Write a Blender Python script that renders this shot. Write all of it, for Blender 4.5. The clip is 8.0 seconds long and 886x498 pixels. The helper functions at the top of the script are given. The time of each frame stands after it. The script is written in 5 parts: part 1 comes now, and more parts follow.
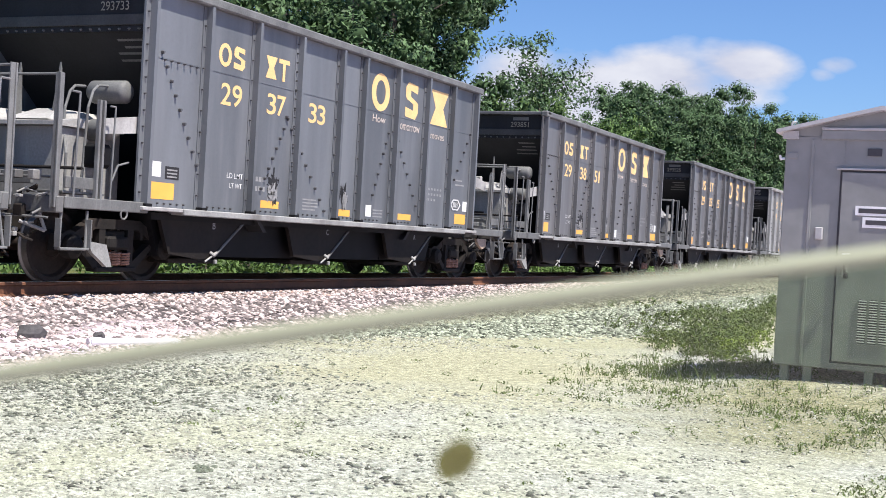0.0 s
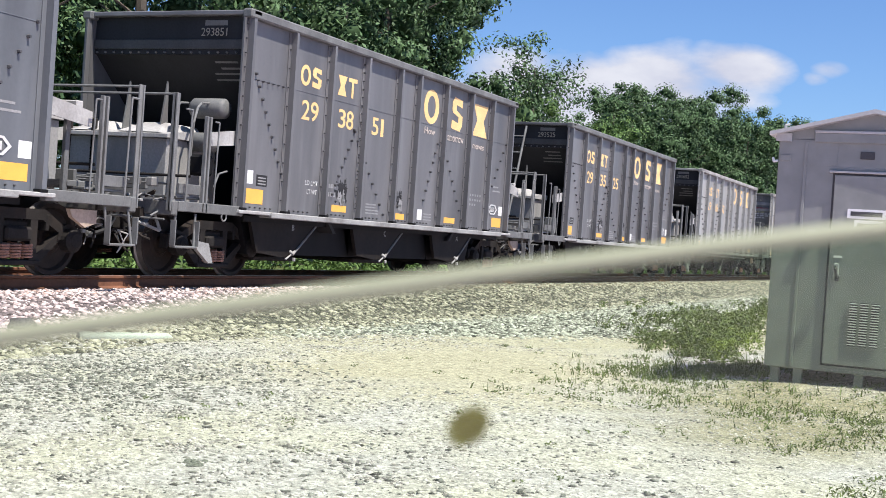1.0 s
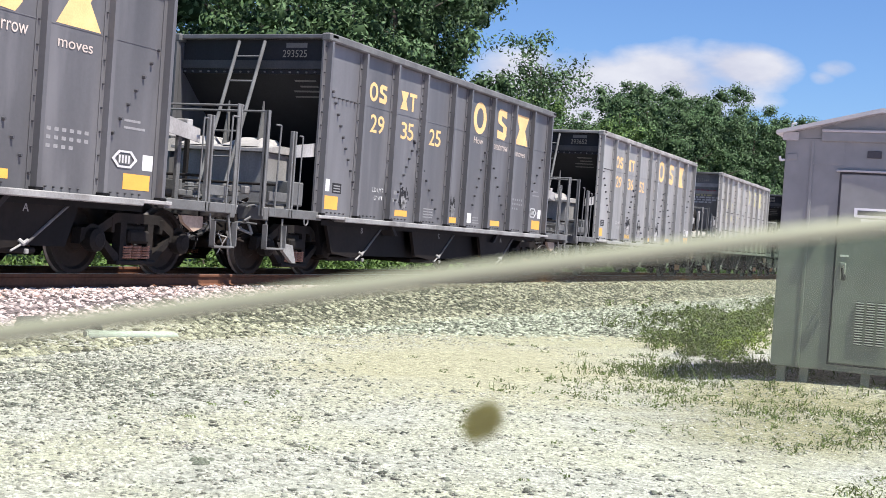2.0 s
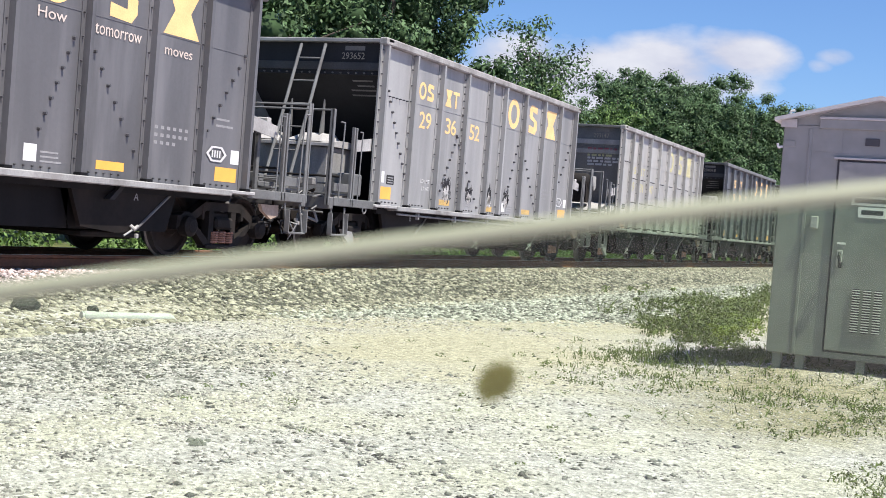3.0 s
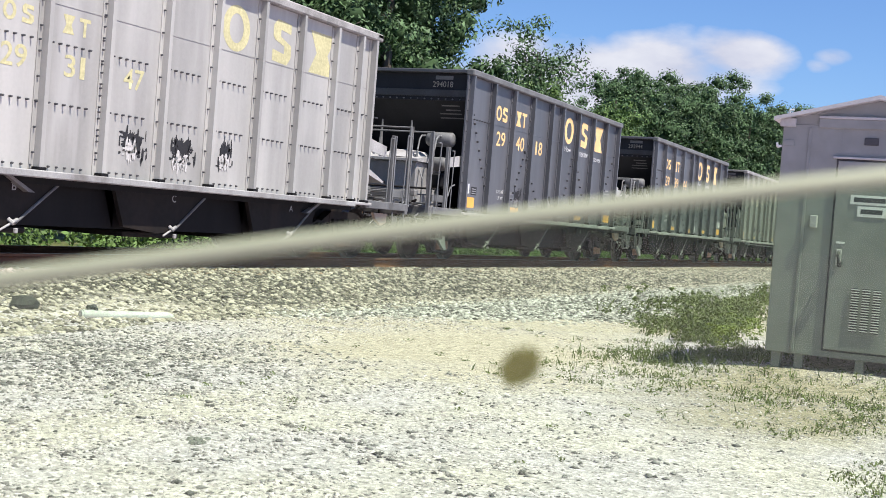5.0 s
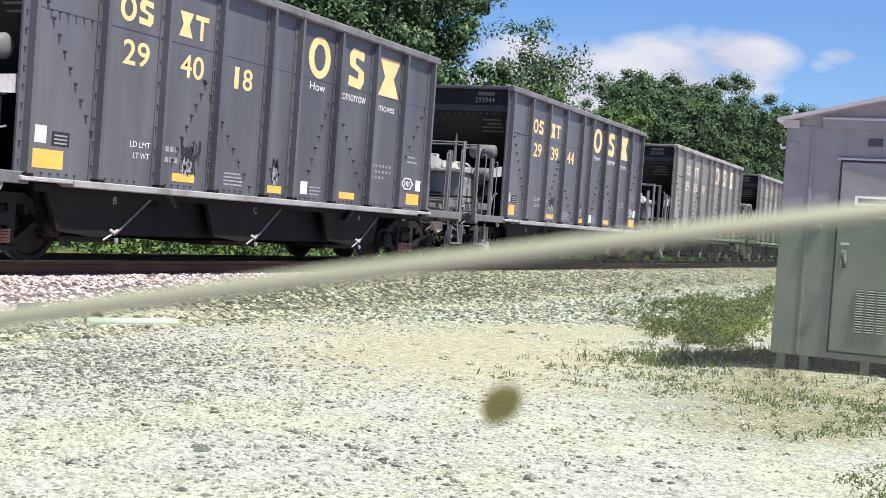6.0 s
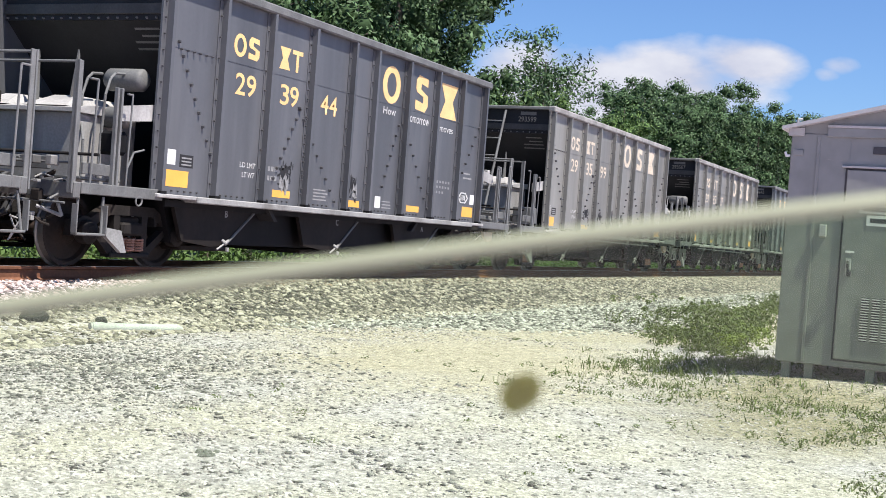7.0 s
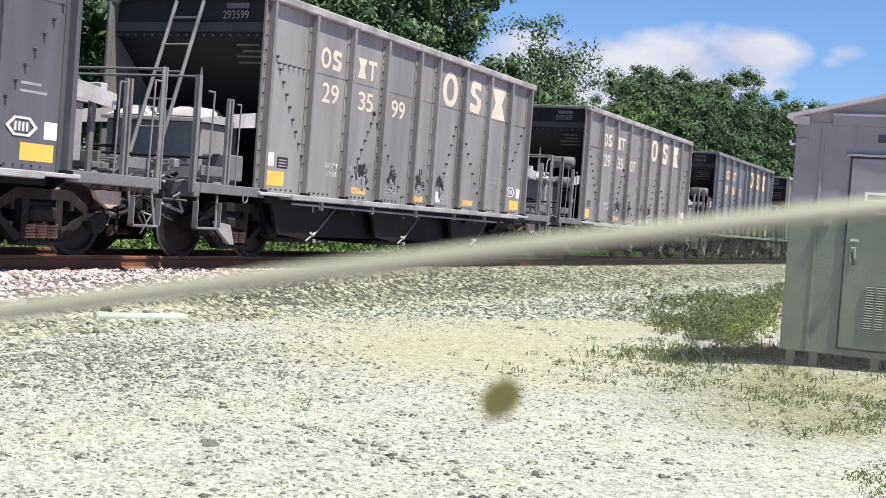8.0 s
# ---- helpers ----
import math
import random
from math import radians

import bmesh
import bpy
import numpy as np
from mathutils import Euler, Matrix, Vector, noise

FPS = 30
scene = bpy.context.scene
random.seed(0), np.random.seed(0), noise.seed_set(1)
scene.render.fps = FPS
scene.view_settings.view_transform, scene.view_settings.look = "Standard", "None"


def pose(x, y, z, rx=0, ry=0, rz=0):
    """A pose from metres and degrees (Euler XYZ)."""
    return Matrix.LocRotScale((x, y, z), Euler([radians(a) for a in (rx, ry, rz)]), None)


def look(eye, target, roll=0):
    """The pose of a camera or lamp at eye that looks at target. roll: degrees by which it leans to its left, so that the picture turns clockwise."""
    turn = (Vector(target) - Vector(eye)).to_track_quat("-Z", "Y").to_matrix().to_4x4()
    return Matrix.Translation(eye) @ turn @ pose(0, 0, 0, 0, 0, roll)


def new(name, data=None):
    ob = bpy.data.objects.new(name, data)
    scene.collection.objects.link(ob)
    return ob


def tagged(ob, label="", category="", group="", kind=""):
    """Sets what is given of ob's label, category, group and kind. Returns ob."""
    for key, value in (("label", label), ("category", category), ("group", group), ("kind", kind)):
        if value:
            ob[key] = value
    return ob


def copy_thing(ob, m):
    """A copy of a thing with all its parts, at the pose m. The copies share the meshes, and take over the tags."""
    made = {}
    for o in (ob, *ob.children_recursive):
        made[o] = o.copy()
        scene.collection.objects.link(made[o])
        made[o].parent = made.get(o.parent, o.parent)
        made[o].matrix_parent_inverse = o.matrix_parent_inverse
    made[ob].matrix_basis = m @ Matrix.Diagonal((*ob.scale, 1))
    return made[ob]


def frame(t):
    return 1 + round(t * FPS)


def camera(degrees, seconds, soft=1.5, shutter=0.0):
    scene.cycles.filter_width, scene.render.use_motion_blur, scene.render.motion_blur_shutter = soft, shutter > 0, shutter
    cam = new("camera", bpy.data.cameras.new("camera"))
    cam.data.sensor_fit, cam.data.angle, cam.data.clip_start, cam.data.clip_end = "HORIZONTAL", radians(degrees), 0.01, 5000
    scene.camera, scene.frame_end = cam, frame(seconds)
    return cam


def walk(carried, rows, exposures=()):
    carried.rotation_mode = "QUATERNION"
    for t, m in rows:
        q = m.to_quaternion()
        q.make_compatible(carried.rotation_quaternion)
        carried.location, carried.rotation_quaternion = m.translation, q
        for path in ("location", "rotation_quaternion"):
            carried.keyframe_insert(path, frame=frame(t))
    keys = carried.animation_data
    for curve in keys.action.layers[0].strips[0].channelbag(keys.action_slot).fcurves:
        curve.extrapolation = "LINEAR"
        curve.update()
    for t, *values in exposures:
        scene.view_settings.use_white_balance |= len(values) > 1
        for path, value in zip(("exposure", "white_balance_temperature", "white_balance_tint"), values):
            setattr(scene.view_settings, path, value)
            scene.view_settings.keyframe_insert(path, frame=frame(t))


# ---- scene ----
# World: x along the track, away from the viewer; y across, towards the track; z up from the gravel lot.
cam = camera(39.0, 8.0, soft=0.85)
cam.data.dof.use_dof = True
cam.data.dof.focus_distance = 15.0
cam.data.dof.aperture_fstop = 8.0

EYE = Vector((0.0, 0.0, 1.3))
VIEW = radians(24.297)
RIGHT = Vector((math.sin(VIEW), -math.cos(VIEW), 0.0))
AHEAD = Vector((math.cos(VIEW), math.sin(VIEW), 0.0))


def held(yaw, pitch, roll, aside, up):
    """A hand-held pose: heading from the track, tilt, lean, and the shift of the eye."""
    eye = EYE + RIGHT * aside + Vector((0, 0, up))
    a, b = radians(yaw), radians(pitch)
    return look(eye, eye + Vector((math.cos(a) * math.cos(b), math.sin(a) * math.cos(b), math.sin(b))), roll)


PATH = [
    (0.0, held(24.718, -0.502, 3.286, 0.0196, 0.0265)),
    (0.5, held(24.538, -0.253, 3.355, 0.0212, 0.0279)),
    (1.0, held(24.331, -0.508, 3.975, 0.0114, 0.0127)),
    (1.5, held(24.642, -0.325, 3.879, 0.0102, 0.0143)),
    (3.0, held(24.374, -1.239, 4.507, 0.0012, 0.0003)),
    (3.5, held(24.297, -1.015, 4.529, 0.0000, -0.0000)),
    (4.0, held(24.323, -1.132, 4.485, 0.0001, 0.0028)),
    (4.5, held(24.711, -1.213, 4.645, -0.0099, -0.0080)),
    (4.7, held(24.362, -1.248, 4.684, -0.0101, -0.0089)),
    (6.0, held(24.537, -1.140, 4.098, 0.0002, 0.0084)),
    (6.5, held(24.823, -0.640, 4.166, -0.0026, 0.0063)),
    (7.0, held(24.734, -0.810, 4.294, -0.0054, 0.0003)),
    (7.5, held(24.805, -0.832, 4.073, -0.0002, 0.0068)),
    (8.0, held(24.940, -1.363, 4.213, 0.0041, 0.0082)),
]
walk(cam, PATH)

# ---- light ----
SUN_WAY = Vector((-0.12, -0.435, 0.89)).normalized()
world = bpy.data.worlds.new("sky")
scene.world = world
world.use_nodes = True


def build_sky():
    nt = world.node_tree
    nt.nodes.clear()
    N, L = nt.nodes.new, nt.links.new
    sky = N("ShaderNodeTexSky")
    sky.sky_type = "NISHITA"
    sky.sun_disc = False
    sky.sun_elevation = math.asin(SUN_WAY.z)
    sky.sun_rotation = math.atan2(SUN_WAY.x, SUN_WAY.y)
    sky.air_density, sky.dust_density, sky.ozone_density = 1.0, 0.3, 3.0
    co = N("ShaderNodeTexCoord")
    # clouds: a fair-weather bank low over the wood, ragged by noise, and loose clouds elsewhere
    turn = N("ShaderNodeMapping")
    turn.vector_type = "POINT"
    turn.inputs["Rotation"].default_value = (0, 0, math.pi / 2 - VIEW)
    L(co.outputs["Generated"], turn.inputs[0])
    loc = N("ShaderNodeSeparateXYZ")
    L(turn.outputs[0], loc.inputs[0])

    def calc(op, a, b=None, c=None):
        n = N("ShaderNodeMath")
        n.operation = op
        for k, v in enumerate((a, b, c)):
            if v is None:
                continue
            if isinstance(v, (int, float)):
                n.inputs[k].default_value = v
            else:
                L(v, n.inputs[k])
        return n.outputs[0]

    ahead = calc("MAXIMUM", loc.outputs["Y"], 0.05)
    side = calc("DIVIDE", loc.outputs["X"], ahead)
    rise = calc("DIVIDE", loc.outputs["Z"], ahead)
    bulk = None
    for u, w, ru, rw, top in ((0.05, 0.125, 0.06, 0.034, 1.0), (0.1, 0.122, 0.07, 0.037, 1.0), (0.165, 0.13, 0.075, 0.038, 1.0), (0.222, 0.15, 0.05, 0.023, 1.0), (0.2, 0.13, 0.06, 0.022, 0.8), (0.298, 0.155, 0.024, 0.012, 0.5), (0.288, 0.147, 0.018, 0.01, 0.4), (0.115, 0.169, 0.03, 0.008, -0.05), (0.0, 0.1, 0.1, 0.04, 1.0)):
        du = calc("DIVIDE", calc("SUBTRACT", side, u), ru)
        dw = calc("DIVIDE", calc("SUBTRACT", rise, w), rw)
        one = calc("SUBTRACT", top, calc("ADD", calc("MULTIPLY", du, du), calc("MULTIPLY", dw, dw)))
        bulk = one if bulk is None else calc("MAXIMUM", bulk, one)
    bulk = calc("MAXIMUM", bulk, -1.2)
    flat = N("ShaderNodeMapping")
    flat.inputs["Scale"].default_value = (1.0, 1.0, 2.2)
    L(co.outputs["Generated"], flat.inputs[0])
    big = N("ShaderNodeTexNoise")
    big.inputs["Scale"].default_value = 13.0
    big.inputs["Detail"].default_value = 8.0
    big.inputs["Roughness"].default_value = 0.52
    L(flat.outputs[0], big.inputs["Vector"])
    loose = N("ShaderNodeTexNoise")
    loose.inputs["Scale"].default_value = 3.0
    loose.inputs["Detail"].default_value = 7.0
    L(flat.outputs[0], loose.inputs["Vector"])
    away = calc("LESS_THAN", loc.outputs["Y"], 0.7)
    amount = calc("ADD", calc("MULTIPLY", bulk, 1.15), calc("MULTIPLY", calc("SUBTRACT", big.outputs["Fac"], 0.47), 2.6))
    other = calc("MULTIPLY", calc("MULTIPLY", calc("SUBTRACT", loose.outputs["Fac"], 0.58), 5.0), away)
    ramp = N("ShaderNodeValToRGB")
    ramp.color_ramp.elements[0].position, ramp.color_ramp.elements[1].position = 0.0, 0.95
    ramp.color_ramp.elements[1].color = (0.92, 0.92, 0.92, 1)
    L(calc("MAXIMUM", amount, other), ramp.inputs[0])
    mix = N("ShaderNodeMixRGB")
    # greyer folds and bases within the cloud
    fold = N("ShaderNodeMapRange")
    fold.inputs[1].default_value, fold.inputs[2].default_value = 0.38, 0.62
    L(big.outputs["Fac"], fold.inputs[0])
    body = N("ShaderNodeMixRGB")
    body.inputs[1].default_value, body.inputs[2].default_value = CLOUD_SHADE, CLOUD
    L(fold.outputs[0], body.inputs[0])
    L(body.outputs[0], mix.inputs[2])
    L(ramp.outputs[0], mix.inputs[0])
    tint = N("ShaderNodeMixRGB")
    tint.blend_type = "MULTIPLY"
    tint.inputs[0].default_value = 1.0
    tint.inputs[2].default_value = (0.95, 1.19, 1.6, 1)
    L(sky.outputs[0], tint.inputs[1])
    L(tint.outputs[0], mix.inputs[1])
    bg = N("ShaderNodeBackground")
    bg.inputs["Strength"].default_value = 0.052
    L(mix.outputs[0], bg.inputs["Color"])
    out = N("ShaderNodeOutputWorld")
    L(bg.outputs[0], out.inputs[0])


CLOUD, CLOUD_SHADE = (9.0, 9.0, 9.7, 1), (6.9, 7.0, 8.3, 1)
build_sky()
sun = new("sun", bpy.data.lights.new("sun", "SUN"))
sun.data.energy, sun.data.angle, sun.data.color = 4.8, radians(0.53), (1.0, 0.935, 0.865)
sun.matrix_world = look(SUN_WAY * 60, (0, 0, 0))
scene.view_settings.exposure = 0.85


# ---- materials ----
def material(name, colour, rough=0.7, metal=0.0, grain=None, vary=0.25, bump=0.0, streak=0.0, dirt=None, random_by="", spec=0.4, spread=(0.6, 1.4), grit=0.45):
    """A weathered surface: base colour, noise at two scales, optional vertical streaks, dirt colour and relief."""
    m = bpy.data.materials.new(name)
    m.use_nodes = True
    nt = m.node_tree
    N, L = nt.nodes.new, nt.links.new
    b = nt.nodes["Principled BSDF"]
    b.inputs["Roughness"].default_value, b.inputs["Metallic"].default_value = rough, metal
    b.inputs["Specular IOR Level"].default_value = spec
    co = N("ShaderNodeTexCoord")
    fine = N("ShaderNodeTexNoise")
    fine.inputs["Scale"].default_value, fine.inputs["Detail"].default_value = grain or 30.0, 5.0
    L(co.outputs["Object"], fine.inputs["Vector"])
    wide = N("ShaderNodeTexNoise")
    wide.inputs["Scale"].default_value, wide.inputs["Detail"].default_value = (grain or 30.0) / 14, 6.0
    mp = N("ShaderNodeMapping")
    if streak:
        mp.inputs["Scale"].default_value = (1.0, 1.0, 0.12)
    L(co.outputs["Object"], mp.inputs[0])
    L(mp.outputs[0], wide.inputs["Vector"])
    both = N("ShaderNodeMath")
    both.operation = "MULTIPLY_ADD"
    both.inputs[1].default_value = grit
    L(fine.outputs["Fac"], both.inputs[0])
    half = N("ShaderNodeMath")
    half.operation = "MULTIPLY"
    half.inputs[1].default_value = 1 - grit
    L(wide.outputs["Fac"], half.inputs[0])
    L(half.outputs[0], both.inputs[2])
    span = N("ShaderNodeMapRange")
    span.inputs[1].default_value, span.inputs[2].default_value = 0.3, 0.7
    span.inputs[3].default_value, span.inputs[4].default_value = 1 - vary, 1 + vary
    L(both.outputs[0], span.inputs[0])
    value = span.outputs[0]
    if random_by:
        rnd = N("ShaderNodeObjectInfo") if random_by == "object" else N("ShaderNodeNewGeometry")
        far = N("ShaderNodeMapRange")
        far.inputs[3].default_value, far.inputs[4].default_value = spread
        L(rnd.outputs["Random" if random_by == "object" else "Random Per Island"], far.inputs[0])
        mul = N("ShaderNodeMath")
        mul.operation = "MULTIPLY"
        L(value, mul.inputs[0])
        L(far.outputs[0], mul.inputs[1])
        value = mul.outputs[0]
    tone = N("ShaderNodeMixRGB")
    tone.blend_type = "MULTIPLY"
    tone.inputs[0].default_value = 1.0
    tone.inputs[1].default_value = (*colour, 1)
    L(value, tone.inputs[2])
    result = tone.outputs[0]
    if dirt:
        stain = N("ShaderNodeTexNoise")
        stain.inputs["Scale"].default_value, stain.inputs["Detail"].default_value = 1.7, 8.0
        mp2 = N("ShaderNodeMapping")
        mp2.inputs["Scale"].default_value = (1.6, 1.0, 0.22 if streak else 1.0)
        L(co.outputs["Object"], mp2.inputs[0])
        L(mp2.outputs[0], stain.inputs["Vector"])
        rp = N("ShaderNodeMapRange")
        rp.inputs[1].default_value, rp.inputs[2].default_value = 0.5, 0.72
        rp.inputs[4].default_value = 0.75
        L(stain.outputs["Fac"], rp.inputs[0])
        dm = N("ShaderNodeMixRGB")
        dm.inputs[2].default_value = (*dirt, 1)
        L(rp.outputs[0], dm.inputs[0])
        L(result, dm.inputs[1])
        result = dm.outputs[0]
    L(result, b.inputs["Base Color"])
    if bump:
        bp = N("ShaderNodeBump")
        bp.inputs["Strength"].default_value, bp.inputs["Distance"].default_value = 0.6, bump
        L(fine.outputs["Fac"], bp.inputs["Height"])
        L(bp.outputs[0], b.inputs["Normal"])
    return m


M = {}
M["slate"] = material("slate_paint", (0.121, 0.13, 0.141), 0.4, vary=0.3, streak=1, dirt=(0.175, 0.184, 0.196), bump=0.0006, grain=24, random_by="object", spread=(0.8, 1.12), grit=0.12)
M["iron"] = material("iron_grey_paint", (0.126, 0.126, 0.13), 0.4, vary=0.3, streak=1, dirt=(0.18, 0.18, 0.185), bump=0.0006, grain=24, random_by="object", spread=(0.8, 1.12), grit=0.12)
M["slate_dark"] = material("dark_slate_paint", (0.086, 0.089, 0.097), 0.38, vary=0.3, streak=1, dirt=(0.125, 0.128, 0.136), bump=0.0006, grain=24, random_by="object", spread=(0.8, 1.12), grit=0.12)
M["grey"] = material("faded_grey_paint", (0.262, 0.263, 0.256), 0.45, vary=0.28, streak=1, dirt=(0.34, 0.342, 0.335), bump=0.0006, grain=24, random_by="object", spread=(0.82, 1.15), grit=0.12)
M["ash"] = material("weathered_ash_grey_paint", (0.18, 0.178, 0.164), 0.45, vary=0.32, streak=1, dirt=(0.26, 0.256, 0.238), bump=0.0006, grain=24, random_by="object", spread=(0.85, 1.12), grit=0.12)
M["silver"] = material("silver_paint", (0.335, 0.331, 0.308), 0.42, vary=0.25, streak=1, dirt=(0.44, 0.435, 0.41), bump=0.0006, grain=24, random_by="object", spread=(0.85, 1.12), grit=0.12)
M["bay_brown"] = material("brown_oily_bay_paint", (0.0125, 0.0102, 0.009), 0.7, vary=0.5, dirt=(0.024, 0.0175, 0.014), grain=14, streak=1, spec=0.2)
M["chord_pale"] = material("pale_worn_rim_paint", (0.27, 0.265, 0.25), 0.65, vary=0.45, dirt=(0.12, 0.11, 0.1), grain=50)
M["peach"] = material("faded_peach_panel", (0.5, 0.33, 0.22), 0.7, vary=0.35, grain=30)
M["yellow_old"] = material("dirty_faded_yellow", (0.55, 0.37, 0.13), 0.65, vary=0.4, grain=30)
M["stencil_yellow"] = material("yellow_warning_stencil", (0.42, 0.4, 0.22), 0.7, vary=0.3)
# black parts; on the set-back bay walls this near-black stands in for shade
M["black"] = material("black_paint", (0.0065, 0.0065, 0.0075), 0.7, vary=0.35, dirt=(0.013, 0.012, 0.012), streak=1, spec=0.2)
M["cap"] = material("pale_dusty_steel", (0.38, 0.375, 0.365), 0.65, vary=0.3, dirt=(0.22, 0.21, 0.2), grain=30)
M["box_grey"] = material("grey_box_paint", (0.29, 0.288, 0.28), 0.6, vary=0.25, streak=1, dirt=(0.14, 0.135, 0.13))
# black end paint, darkened further: the shade on the ends put into the colour
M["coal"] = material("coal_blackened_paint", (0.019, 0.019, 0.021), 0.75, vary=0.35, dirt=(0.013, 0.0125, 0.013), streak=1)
M["end_band"] = material("worn_end_band_paint", (0.062, 0.06, 0.057), 0.65, vary=0.35, dirt=(0.04, 0.038, 0.036), streak=1)
M["end_grey"] = material("dark_grey_end_paint", (0.17, 0.163, 0.158), 0.6, vary=0.3, dirt=(0.11, 0.106, 0.103), streak=1)
M["dust"] = material("tan_dusty_steel", (0.4, 0.31, 0.24), 0.8, vary=0.3)
M["chord"] = material("worn_top_rim_paint", (0.13, 0.134, 0.13), 0.6, vary=0.4, dirt=(0.08, 0.08, 0.085), grain=50)
M["frame_grey"] = material("grey_dusty_steel", (0.135, 0.138, 0.135), 0.6, vary=0.3, dirt=(0.1, 0.09, 0.085), grain=40)
M["rail_grey"] = material("grey_handrail_paint", (0.16, 0.164, 0.162), 0.55, vary=0.3, dirt=(0.1, 0.095, 0.09), grain=60)
M["sill"] = material("worn_sill_steel", (0.3, 0.3, 0.29), 0.6, vary=0.3, dirt=(0.14, 0.13, 0.12), grain=40)
M["truck"] = material("oily_cast_steel", (0.019, 0.017, 0.016), 0.75, vary=0.5, dirt=(0.036, 0.027, 0.022), bump=0.003, grain=40, spec=0.2)
M["rust"] = material("rusty_spring_steel", (0.32, 0.17, 0.12), 0.75, vary=0.4, grain=60)
M["wheel"] = material("wheel_steel", (0.024, 0.018, 0.015), 0.7, 0.0, vary=0.45, dirt=(0.042, 0.027, 0.02), grain=30, spec=0.25)
M["tread"] = material("polished_tread", (0.22, 0.21, 0.2), 0.45, 0.7, vary=0.15)
M["yellow"] = material("reflective_yellow", (0.8, 0.42, 0.08), 0.45, vary=0.14, grain=50)
M["letter"] = material("faded_yellow_lettering", (0.78, 0.52, 0.23), 0.6, vary=0.2, grain=40)
M["letter_old"] = material("worn_yellow_lettering", (0.5, 0.47, 0.26), 0.6, vary=0.35, grain=20)
M["white"] = material("white_label", (0.7, 0.7, 0.7), 0.6, vary=0.12)
M["stencil"] = material("faded_white_stencil", (0.28, 0.28, 0.28), 0.7, vary=0.3)
M["slogan_white"] = material("off_white_lettering", (0.58, 0.58, 0.57), 0.6, vary=0.3)
M["letter_pale"] = material("faded_cream_lettering", (0.58, 0.5, 0.39), 0.6, vary=0.35, grain=20)
M["flake"] = material("pale_flaked_paint", (0.5, 0.49, 0.47), 0.7, vary=0.4)
M["end_stencil"] = material("worn_end_stencil", (0.17, 0.165, 0.16), 0.8, vary=0.3)
M["slogan"] = material("pale_slogan_paint", (0.55, 0.48, 0.42), 0.6, vary=0.2)
M["end_number"] = material("worn_end_number", (0.3, 0.27, 0.22), 0.7, vary=0.3)
M["blotch"] = material("black_repaint_patch", (0.02, 0.02, 0.022), 0.7, vary=0.4)
M["red"] = material("faded_red_stencil", (0.3, 0.09, 0.1), 0.7)
M["rivet"] = material("bolt_heads", (0.07, 0.07, 0.075), 0.4)
M["rail"] = material("rusty_rail", (0.17, 0.072, 0.038), 0.75, vary=0.4, dirt=(0.11, 0.05, 0.03), grain=25)
M["railtop"] = material("polished_railhead", (0.55, 0.52, 0.5), 0.3, 0.85, vary=0.2)
M["tie"] = material("creosoted_wood", (0.09, 0.065, 0.05), 0.85, vary=0.4, bump=0.005, dirt=(0.2, 0.15, 0.13))
M["cabinet"] = material("light_grey_aluminium_paint", (0.225, 0.232, 0.225), 0.4, vary=0.22, grain=5, streak=1, dirt=(0.18, 0.186, 0.178))
M["cabinet_dark"] = material("dark_vent_opening", (0.05, 0.05, 0.055), 0.6)
M["roof"] = material("pale_roof_metal", (0.38, 0.38, 0.38), 0.4, vary=0.12)
M["bark"] = material("bark", (0.09, 0.075, 0.06), 0.9, vary=0.4, bump=0.01)
M["leaf"] = material("green_leaves", (0.07, 0.122, 0.052), 0.6, vary=0.35, grain=5.0, random_by="island", spec=0.2, spread=(0.45, 1.6))
M["leaf_pale"] = material("pale_green_leaves", (0.085, 0.145, 0.04), 0.6, vary=0.35, grain=5.0, random_by="island", spec=0.2, spread=(0.5, 1.5))
# darker copy of the leaf green: the crowns' inner shade put into the colour
M["leaf_shade"] = material("shaded_inner_leaves", (0.036, 0.066, 0.028), 0.8, vary=0.4, grain=6.0, spec=0.1)
M["grass"] = material("weeds_green", (0.15, 0.172, 0.065), 0.65, vary=0.3, grain=2.0, random_by="island", spec=0.2)
M["grass_bright"] = material("yellow_green_weeds", (0.22, 0.26, 0.06), 0.65, vary=0.3, grain=2.0, random_by="island", spec=0.2)
M["pipe"] = material("white_pvc", (0.66, 0.63, 0.68), 0.4, vary=0.25, grain=12, dirt=(0.4, 0.37, 0.36))
M["rock"] = material("dark_rock", (0.07, 0.066, 0.068), 0.9, vary=0.4, bump=0.01)
M["stone"] = material("crushed_limestone", (0.72, 0.6, 0.68), 0.9, vary=0.2, random_by="island", bump=0.004, spread=(0.12, 1.35))
M["ballast"] = material("ballast_stone", (0.42, 0.35, 0.335), 0.9, vary=0.25, random_by="island", bump=0.004, spread=(0.12, 1.75))
M["ballast_rust"] = material("rust_stained_ballast", (0.33, 0.225, 0.19), 0.9, vary=0.3, random_by="island", bump=0.004, spread=(0.2, 1.6))
M["grey_stone"] = material("grey_stone", (0.2, 0.185, 0.19), 0.9, vary=0.35, bump=0.004)
M["fine_stone"] = material("fine_crushed_limestone", (0.73, 0.61, 0.685), 0.9, vary=0.2, random_by="island", bump=0.004, spread=(0.5, 1.25))
M["ballast_pale"] = material("pale_ballast_stone", (0.52, 0.465, 0.485), 0.9, vary=0.25, random_by="island", bump=0.004, spread=(0.14, 1.7))
M["dark_gravel"] = material("grey_gravel_stone", (0.31, 0.27, 0.3), 0.9, vary=0.25, random_by="island", bump=0.004, spread=(0.3, 1.5))
